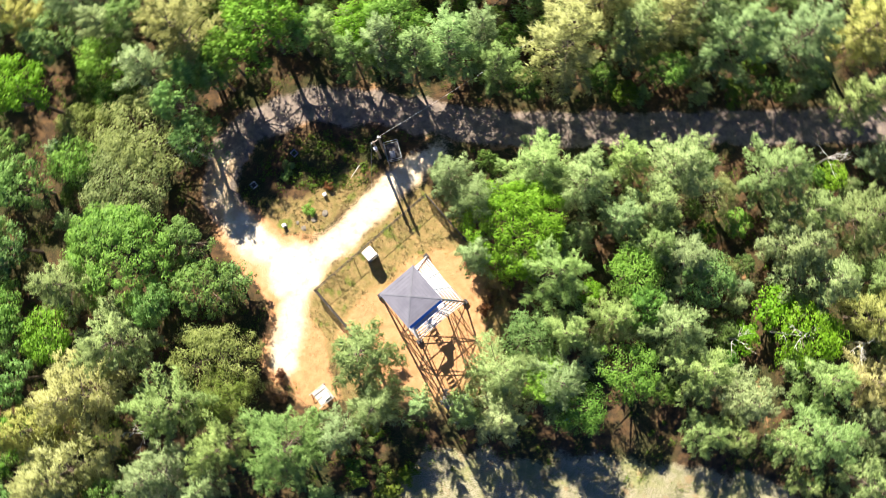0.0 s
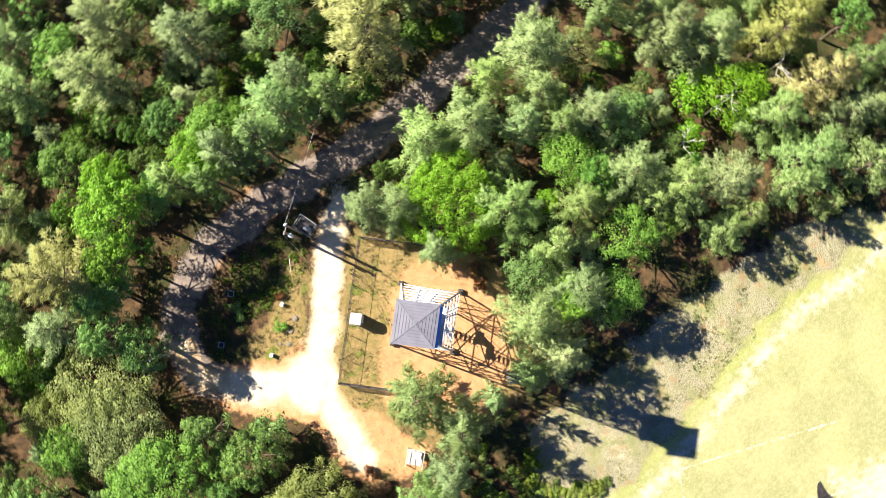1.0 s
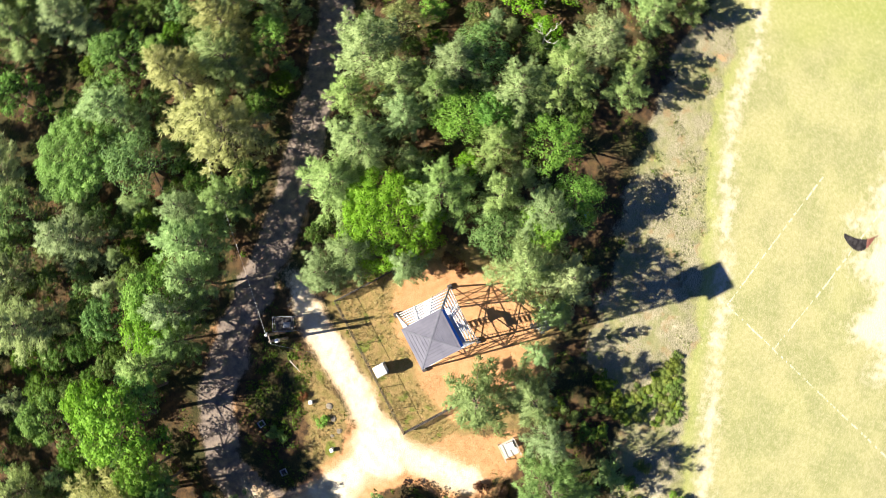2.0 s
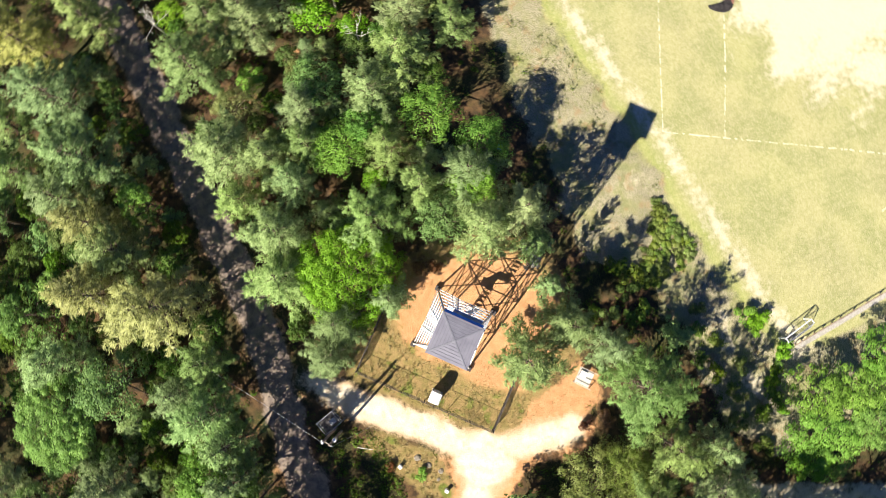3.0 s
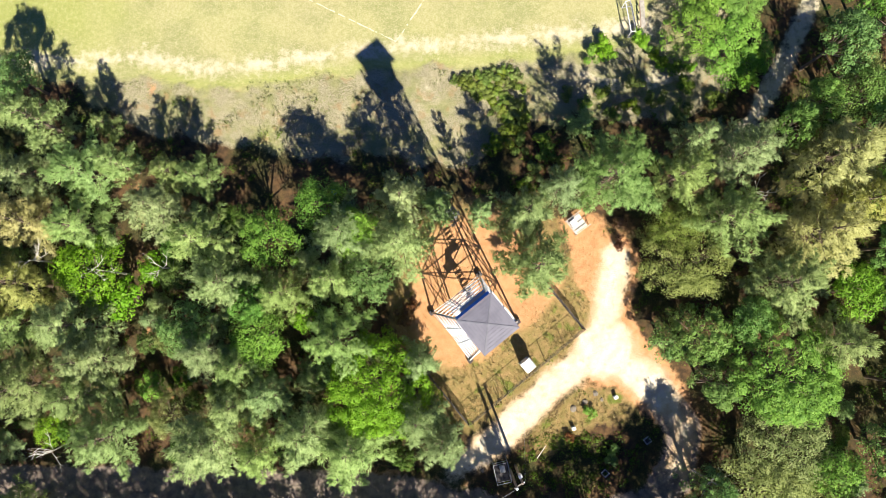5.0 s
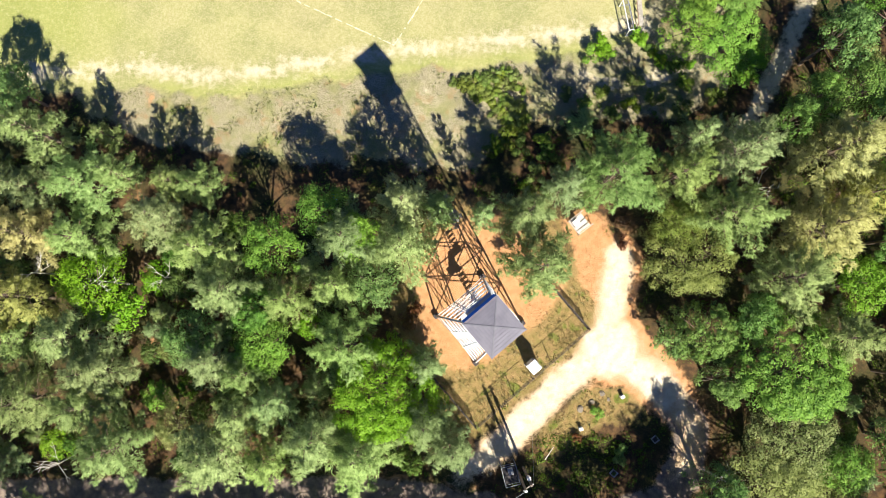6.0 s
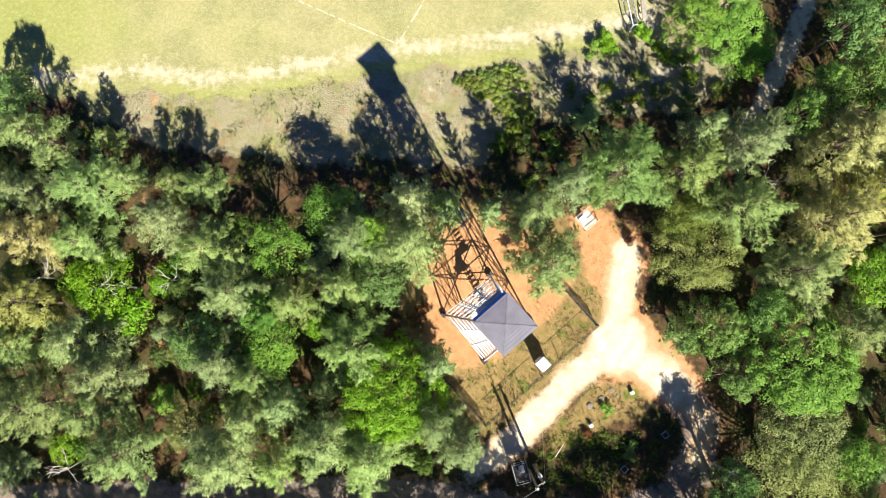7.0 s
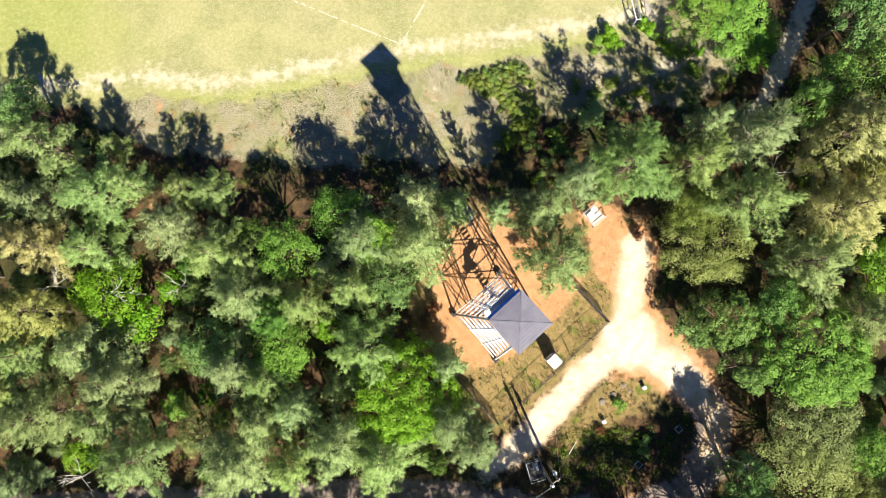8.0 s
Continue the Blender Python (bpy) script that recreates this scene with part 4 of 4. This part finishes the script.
# ---- dead trees ----
def dead_tree(x, y, tall, seed, label):
    """A bare pale snag with forked limbs."""
    rng = np.random.RandomState(seed)
    snag = thing("dead_tree", pose(x, y, -0.1), label, "dead tree", "dead trees")
    bm = bmesh.new()
    top = Vector((rng.uniform(-0.4, 0.4), rng.uniform(-0.4, 0.4), tall))
    tube(bm, (0, 0, 0), top, 0.12, 0.04, 7)
    part("trunk", bm, PALE_BARK, snag)
    for k in range(6):
        bm = bmesh.new()
        a = rng.uniform(0, 6.28)
        p = top * rng.uniform(0.65, 1.0)
        for j in range(3):
            q = p + Vector((math.cos(a), math.sin(a), rng.uniform(0.1, 0.7))) * rng.uniform(0.5, 0.9)
            tube(bm, p, q, 0.034 - 0.009 * j, 0.025 - 0.009 * j, 5)
            if j:
                b = a + rng.uniform(0.6, 1.1)
                tube(bm, p, p + Vector((math.cos(b), math.sin(b), 0.4)) * 0.6, 0.03, 0.01, 4)
            a += rng.uniform(-0.7, 0.7)
            p = q
        part("limb", bm, PALE_BARK, snag)


for i, (x, y, tall) in enumerate(((-27.9, 2.0, 4.5), (-32.6, 1.0, 8.6), (32.7, 13.4, 6.0), (-37.4, -17.2, 4.6), (-40.0, 1.8, 7.5), (29.0, -16.0, 7.0))):
    dead_tree(x, y, tall, 200 + i, "bare pale dead tree with forked limbs")


# ---- utility poles ----
def utility_pole():
    poles = thing("utility_pole", pose(9.62, -17.1, 0), "pair of wooden utility poles with transformer rack", "utility pole")
    for k, (dx, dy, tall) in enumerate(((0, 0, 9.0), (0.55, 0.42, 8.6))):
        part("pole", tube(bmesh.new(), (dx, dy, -0.3), (dx, dy, tall), 0.16, 0.11, 10), WOOD, poles)
    part("crossarm", bar(bmesh.new(), (-0.2, -0.15, 8.2), (0.75, 0.57, 8.2), 0.09), WOOD, poles)
    for dx, dy in ((-0.15, -0.11), (0.7, 0.53)):
        part("insulator", tube(bmesh.new(), (dx, dy, 8.25), (dx, dy, 8.55), 0.06, 0.04, 8), PLASTIC, poles, "pale insulator")
    part("pole_cap", tube(bmesh.new(), (0, 0, 9.0), (0, 0, 9.14), 0.15, 0.1, 10), WHITE, poles, "white cap")
    part("transformer", tube(bmesh.new(), (0.45, 0.75, 6.2), (0.45, 0.75, 7.1), 0.2, 0.2, 12), STEEL, poles, "grey transformer can")
    # rack beside the poles
    c, z = Vector((-1.0, 0.15, 0)), 3.3
    u, v = Vector((0.95, 0.28, 0)).normalized(), Vector((-0.28, 0.95, 0)).normalized()
    corner = [c + u * a * 0.75 + v * b * 1.0 for a, b in ((-1, -1), (1, -1), (1, 1), (-1, 1))]
    for a in range(4):
        p, q = corner[a], corner[(a + 1) % 4]
        part("rack_rail", bar(bmesh.new(), p + Vector((0, 0, z)), q + Vector((0, 0, z)), 0.055), RACK, poles)
        part("rack_post", bar(bmesh.new(), p + Vector((0, 0, -0.1)), p + Vector((0, 0, z)), 0.055), RACK, poles)
        part("rack_beam", bar(bmesh.new(), p + Vector((0, 0, 2.3)), q + Vector((0, 0, 2.3)), 0.05), RACK, poles)
    part("rack_deck", boxed((1.3, 1.8, 0.05), c + Vector((0, 0, 2.35)), pose(0, 0, 0, 0, 0, 16.5)), DARK, poles, "dark rack deck")
    part("switch_box", boxed((0.55, 0.7, 0.55), c + u * 0.1 + v * 0.35 + Vector((0, 0, 2.65)), pose(0, 0, 0, 0, 0, 16.5), 0.03), RACK, poles, "pale switch box")


def wire(a, b, sag, label):
    """A hanging cable."""
    bm = bmesh.new()
    a, b = Vector(a), Vector(b)
    n = 14
    pts = [a.lerp(b, k / n) - Vector((0, 0, sag * 4 * (k / n) * (1 - k / n))) for k in range(n + 1)]
    for p, q in zip(pts, pts[1:]):
        tube(bm, p, q, 0.009, 0.009, 5)
    tagged(part("cable", bm, STEEL), label, "cable", "cables")


utility_pole()
wire((9.62, -17.1, 9.05), (-14.0, -33.5, 9.5), 0.9, "thin pale overhead cable from the utility pole")
wire((10.4, -16.5, 8.3), (10.9, -11.9, 0.0), 0.0, "thin pale guy cable staked to the ground")


# ---- white enclosure by the apron ----
def enclosure():
    pen = thing("utility_enclosure", pose(15.4, 9.5, 0, 0, 0, 40), "small white railed enclosure round a white cabinet", "enclosure")
    half = 1.0
    pts = [Vector((a * half * 0.9, b * half * 0.9, 0)) for a, b in ((-1, -1), (1, -1), (1, 1), (-1, 1))]
    for a in range(4):
        p, q = pts[a], pts[(a + 1) % 4]
        part("post", boxed((0.08, 0.08, 1.2), p + Vector((0, 0, 0.55))), BOARD, pen)
        if a != 1:
            for z in (0.55, 1.1):
                part("rail", bar(bmesh.new(), p + Vector((0, 0, z)), q + Vector((0, 0, z)), 0.06), BOARD, pen)
    part("slab", boxed((1.6, 1.6, 0.14), (0, 0, 0.05), bevel=0.02), BOARD, pen, "pale concrete slab")
    cabinet = part("cabinet", boxed((0.62, 0.56, 0.8), (-0.4, 0.3, 0.52), bevel=0.03), PLASTIC, pen, "white metal cabinet")
    part("lid", boxed((0.68, 0.62, 0.06), (-0.4, 0.3, 0.95), bevel=0.02), WHITE, cabinet)


enclosure()


def pedestal(x, y, turn, label):
    """A small white cabinet on a foot."""
    ob = thing("utility_pedestal", pose(x, y, 0, 0, 0, turn) @ Matrix.Scale(0.72, 4), label, "pedestal", "pedestals")
    part("body", boxed((0.5, 0.42, 0.75), (0, 0, 0.43), bevel=0.02), PLASTIC, ob)
    part("lid", boxed((0.58, 0.5, 0.08), (0, 0, 0.84), bevel=0.03), WHITE, ob)
    part("foot", boxed((0.62, 0.55, 0.12), (0, 0, 0.04)), CONCRETE, ob)


pedestal(20.4, -8.8, 35, "small white utility pedestal beside the gravel junction")
pedestal(16.1, -12.35, 20, "small white utility pedestal among dry grass")


def well_box(x, y, turn, label):
    """An open square box of four pale walls."""
    ob = thing("well_box", pose(x, y, 0, 0, 0, turn) @ Matrix.Scale(0.68, 4), label, "well box", "well boxes")
    for a in range(4):
        m = pose(0, 0, 0, 0, 0, 90 * a)
        part("side", boxed((0.86, 0.1, 0.5), m @ Vector((0.05, -0.43, 0.22)), m, 0.01), BLUEGREY, ob)
    part("base", boxed((0.75, 0.75, 0.06), (0, 0, 0.03)), DARK, ob, "dark base inside the box")


well_box(24.0, -13.15, 40, "open square white box at the roadside")
well_box(19.7, -16.85, 48, "open square white box in the shaded undergrowth")


def rock(x, y, size, seed):
    rng = np.random.RandomState(seed)
    bm = bmesh.new()
    bmesh.ops.create_icosphere(bm, subdivisions=3, radius=1)
    off = Vector(rng.uniform(0, 50, 3))
    for v in bm.verts:
        n = noise.noise(v.co * 1.3 + off) * 0.35 + noise.noise(v.co * 3.1 + off) * 0.12
        v.co *= 1 + n
        v.co = Vector((v.co.x * size, v.co.y * size * 0.8, v.co.z * size * 0.35 + size * 0.1))
    ob = part("rock", bm, ROCK)
    ob.matrix_basis = pose(x, y, 0, 0, 0, rng.uniform(0, 360))
    tagged(ob, "flat grey-tan rock lying in dry grass", "rock", "rocks")


for i, (x, y, size) in enumerate(((18.3, -8.6, 0.34), (17.2, -9.5, 0.32), (16.0, -10.3, 0.4), (19.0, -9.2, 0.22))):
    rock(x, y, size, 300 + i)

fallen = part("fallen_pole", tube(bmesh.new(), (12.4, -15.7, 0.45), (13.25, -14.3, 0.5), 0.05, 0.03, 7), PALE_BARK)
tagged(fallen, "thin pale fallen branch resting on low bushes", "branch")
prop = part("log", tube(bmesh.new(), (-27.2, 4.0, 0.25), (-24.0, 6.0, 0.25), 0.2, 0.16, 9), PALE_BARK)
tagged(prop, "pale fallen log on the forest floor", "log")


# ---- sports field ----
def football_goal():
    goal = thing("football_goal", pose(19.49, 32.02, 0, 0, 0, math.degrees(math.atan2(3.3, -0.76))), "small white football goal with dark net", "goal")
    w, h, d = 1.7, 1.9, 1.15
    part("crossbar", tube(bmesh.new(), (-w, 0, h), (w, 0, h), 0.06), WHITE, goal)
    part("back_bar", tube(bmesh.new(), (-w, -d, 0.06), (w, -d, 0.06), 0.05), RACK, goal)
    for s in (-w, w):
        part("post", tube(bmesh.new(), (s, 0, 0), (s, 0, h), 0.06), WHITE, goal)
        part("side_bar", tube(bmesh.new(), (s, 0, 0.06), (s, -d, 0.06), 0.045), RACK, goal)
        part("stay", tube(bmesh.new(), (s, -0.5, h), (s, -d, 0.06), 0.04), RACK, goal)
        part("top_arm", tube(bmesh.new(), (s, 0, h), (s, -0.5, h), 0.045), WHITE, goal)
    part("top_bar", tube(bmesh.new(), (-w, -0.5, h), (w, -0.5, h), 0.04), RACK, goal)
    verts = []
    t = 0.012
    for k in range(25):
        x = -w + 2 * w * k / 24
        verts += [(x - t, -0.5, h), (x + t, -0.5, h), (x + t, -d, 0.06), (x - t, -d, 0.06)]
        verts += [(x - t, 0, h), (x + t, 0, h), (x + t, -0.5, h), (x - t, -0.5, h)]
    for k in range(1, 15):
        f = k / 14
        y, z = -0.5 - (d - 0.5) * f, h + (0.06 - h) * f
        verts += [(-w, y, z - t), (w, y, z - t), (w, y, z + t), (-w, y, z + t)]
    part("net", soup("net", verts, 4), DARK, goal, "dark goal net")


football_goal()


def lime_line(a, b, seed):
    """A worn chalk line: uneven dabs along a way."""
    rng = np.random.RandomState(seed)
    a, b = np.array(a), np.array(b)
    length = np.linalg.norm(b - a)
    way = (b - a) / length
    side = np.array((-way[1], way[0]))
    verts = []
    s = 0.0
    while s < length:
        run = rng.uniform(0.15, 0.9)
        wide = rng.uniform(0.03, 0.10)
        c0 = a + way * s + side * rng.uniform(-0.04, 0.04)
        c1 = a + way * min(s + run, length) + side * rng.uniform(-0.04, 0.04)
        for p in (c0 + side * wide, c0 - side * wide, c1 - side * wide * 0.8, c1 + side * wide * 0.8):
            verts.append((p[0], p[1], 0.006))
        s += run + rng.uniform(-0.05, 0.55)
    tagged(part("field_line", soup("field_line", verts, 4), LIME), "worn white lime line on the grass", "line", kind="structure")


for i, (a, b) in enumerate((((-5.5, 28.4), (-2.15, 34.3)), ((-2.15, 34.3), (4.3, 45.8)), ((4.3, 45.8), (11, 57.2)), ((-5.5, 28.4), (-13.2, 31.6)), ((-13.2, 31.6), (-22, 35.3)), ((-2.15, 34.3), (-10.4, 38.2)), ((-10.4, 38.2), (-22, 43.2)), ((12.0, 46.4), (9.7, 55.9)))):
    lime_line(a, b, 400 + i)


def tarp():
    """A crumpled dark sheet lying on the field with a faded red end."""
    ob = thing("tarp", pose(-16.1, 40.4, 0, 0, 0, 102), "crumpled dark tarpaulin with a faded red end on grass", "tarpaulin")
    for name, lo, hi, mat in (("dark_sheet", 0.0, 0.66, DARK), ("red_sheet", 0.66, 1.0, REDDISH)):
        bm = bmesh.new()
        n, k = 18, 8
        grid = []
        for i in range(n + 1):
            f = lo + (hi - lo) * i / n
            row = []
            for j in range(k + 1):
                g = j / k
                x = (f - 0.42) * 3.7
                belly = 1.35 * math.sin(math.pi * min(1, f * 1.05 + 0.05)) ** 0.8 + 0.12
                y = 0.55 * (2 * f - 1) ** 2 - belly * (1 - g) * 0.9
                z = 0.04 + 0.16 * abs(noise.noise(Vector((x * 1.7, y * 1.7, 3.0)))) + 0.12 * g
                row.append(bm.verts.new((x, y, z)))
            grid.append(row)
        for i in range(n):
            for j in range(k):
                bm.faces.new((grid[i][j], grid[i + 1][j], grid[i + 1][j + 1], grid[i][j + 1]))
        bmesh.ops.solidify(bm, geom=bm.faces[:], thickness=0.02)
        part(name, bm, mat, ob)


tarp()


def strip(name, line, wide, z0, z1, material):
    """A straight-edged strip with thickness along a polyline."""
    bm = bmesh.new()
    rows = []
    for k, p in enumerate(line):
        a, b = Vector(line[max(0, k - 1)]), Vector(line[min(len(line) - 1, k + 1)])
        side = Vector((-(b - a).y, (b - a).x)).normalized() * wide / 2
        p = Vector(p)
        rows.append([bm.verts.new((q.x, q.y, z)) for q, z in ((p + side, z0), (p + side, z1), (p - side, z1), (p - side, z0))])
    for r, q in zip(rows, rows[1:]):
        for j in range(3):
            bm.faces.new((r[j], r[j + 1], q[j + 1], q[j]))
    return part(name, bm, material)


WALKWAY = ((21.6, 31.6), (21.35, 34.0), (21.0, 37.3), (20.4, 42.3), (19.6, 49.1), (18.6, 57.0), (17.2, 68.0))
tagged(strip("walkway", WALKWAY, 0.5, -0.05, 0.06, CONCRETE), "narrow grey concrete walkway along the field", "walkway", kind="structure")


def guard_rail():
    rail = thing("guard_rail", pose(0, 0, 0), "low dark steel rail along the concrete walkway", "rail")
    line = [Vector((x - 0.42, y, 0)) for x, y in WALKWAY]
    for a, b in zip(line, line[1:]):
        part("rail", bar(bmesh.new(), a + Vector((0, 0, 0.62)), b + Vector((0, 0, 0.62)), 0.1), RUST, rail)
        for k in range(3):
            p = a.lerp(b, k / 3)
            part("post", boxed((0.09, 0.09, 0.75), p + Vector((0, 0, 0.27))), RUST, rail)


guard_rail()


# ---- grass ----
def build_grass(name, count, box_, zone, low, high, material, label, seed, floor=0.35):
    rng = np.random.RandomState(seed)
    x, y = rng.uniform(box_[0], box_[1], count), rng.uniform(box_[2], box_[3], count)
    z = zones(x, y)
    bare = np.maximum.reduce([z["gravel"], z["lane"], z["sand"], z["turf"]] + ([z["soil"]] if zone != "soil" else []))
    keep = (z[zone] > rng.uniform(floor, 0.9, count)) & (bare < rng.uniform(0.2, 0.6, count)) & (ripple(x, y, 1.1, seed + 1) + rng.uniform(-0.8, 0.8, count) > -0.2)
    x, y = x[keep], y[keep]
    blades = 7
    p = np.repeat(np.stack((x, y, np.zeros_like(x)), -1), blades, 0) + rng.normal(0, 0.07, (len(x) * blades, 3)) * np.array((1, 1, 0))
    d = unit(rng.normal(0, 0.55, p.shape) + np.array((0, 0, 1.0)))
    across = unit(np.cross(d, rng.normal(0, 1, p.shape)))
    size = rng.uniform(low, high, (len(p), 1))
    w = rng.uniform(0.012, 0.028, (len(p), 1))
    corners = np.stack((p - across * w, p + across * w, p + d * size), 1)
    tagged(part(name, soup(name, corners, 3, d + rng.normal(0, 0.3, d.shape)), material), label, "grass", kind="stuff")


build_grass("dry_grass", 16000, (-4, 24, -16, 12), "dry", 0.12, 0.34, GRASSY, "tufts of dry yellow grass round the tower yard", 31)
build_grass("scrub_grass", 14000, (-46, 22, 13, 31), "scrub", 0.10, 0.30, OLIVE, "tufts of olive grass between field and forest", 33)
build_grass("brown_tufts", 15000, (-5, 22, -13, 13), "soil", 0.03, 0.085, GRASSY, "short brown weeds scattered on the red soil", 35, 0.1)

barrel = bmesh.new()
tube(barrel, (0, 0, 0), (0, 0, 0.85), 0.29, 0.29, 16)
for z in (0.28, 0.57, 0.83):
    tube(barrel, (0, 0, z - 0.02), (0, 0, z + 0.02), 0.305, 0.305, 16)
drum = part("drum", barrel, BLUE_PAINT)
drum.matrix_basis = pose(-11.1, 11.3, 0)
tagged(drum, "blue plastic drum standing among the trees", "drum")
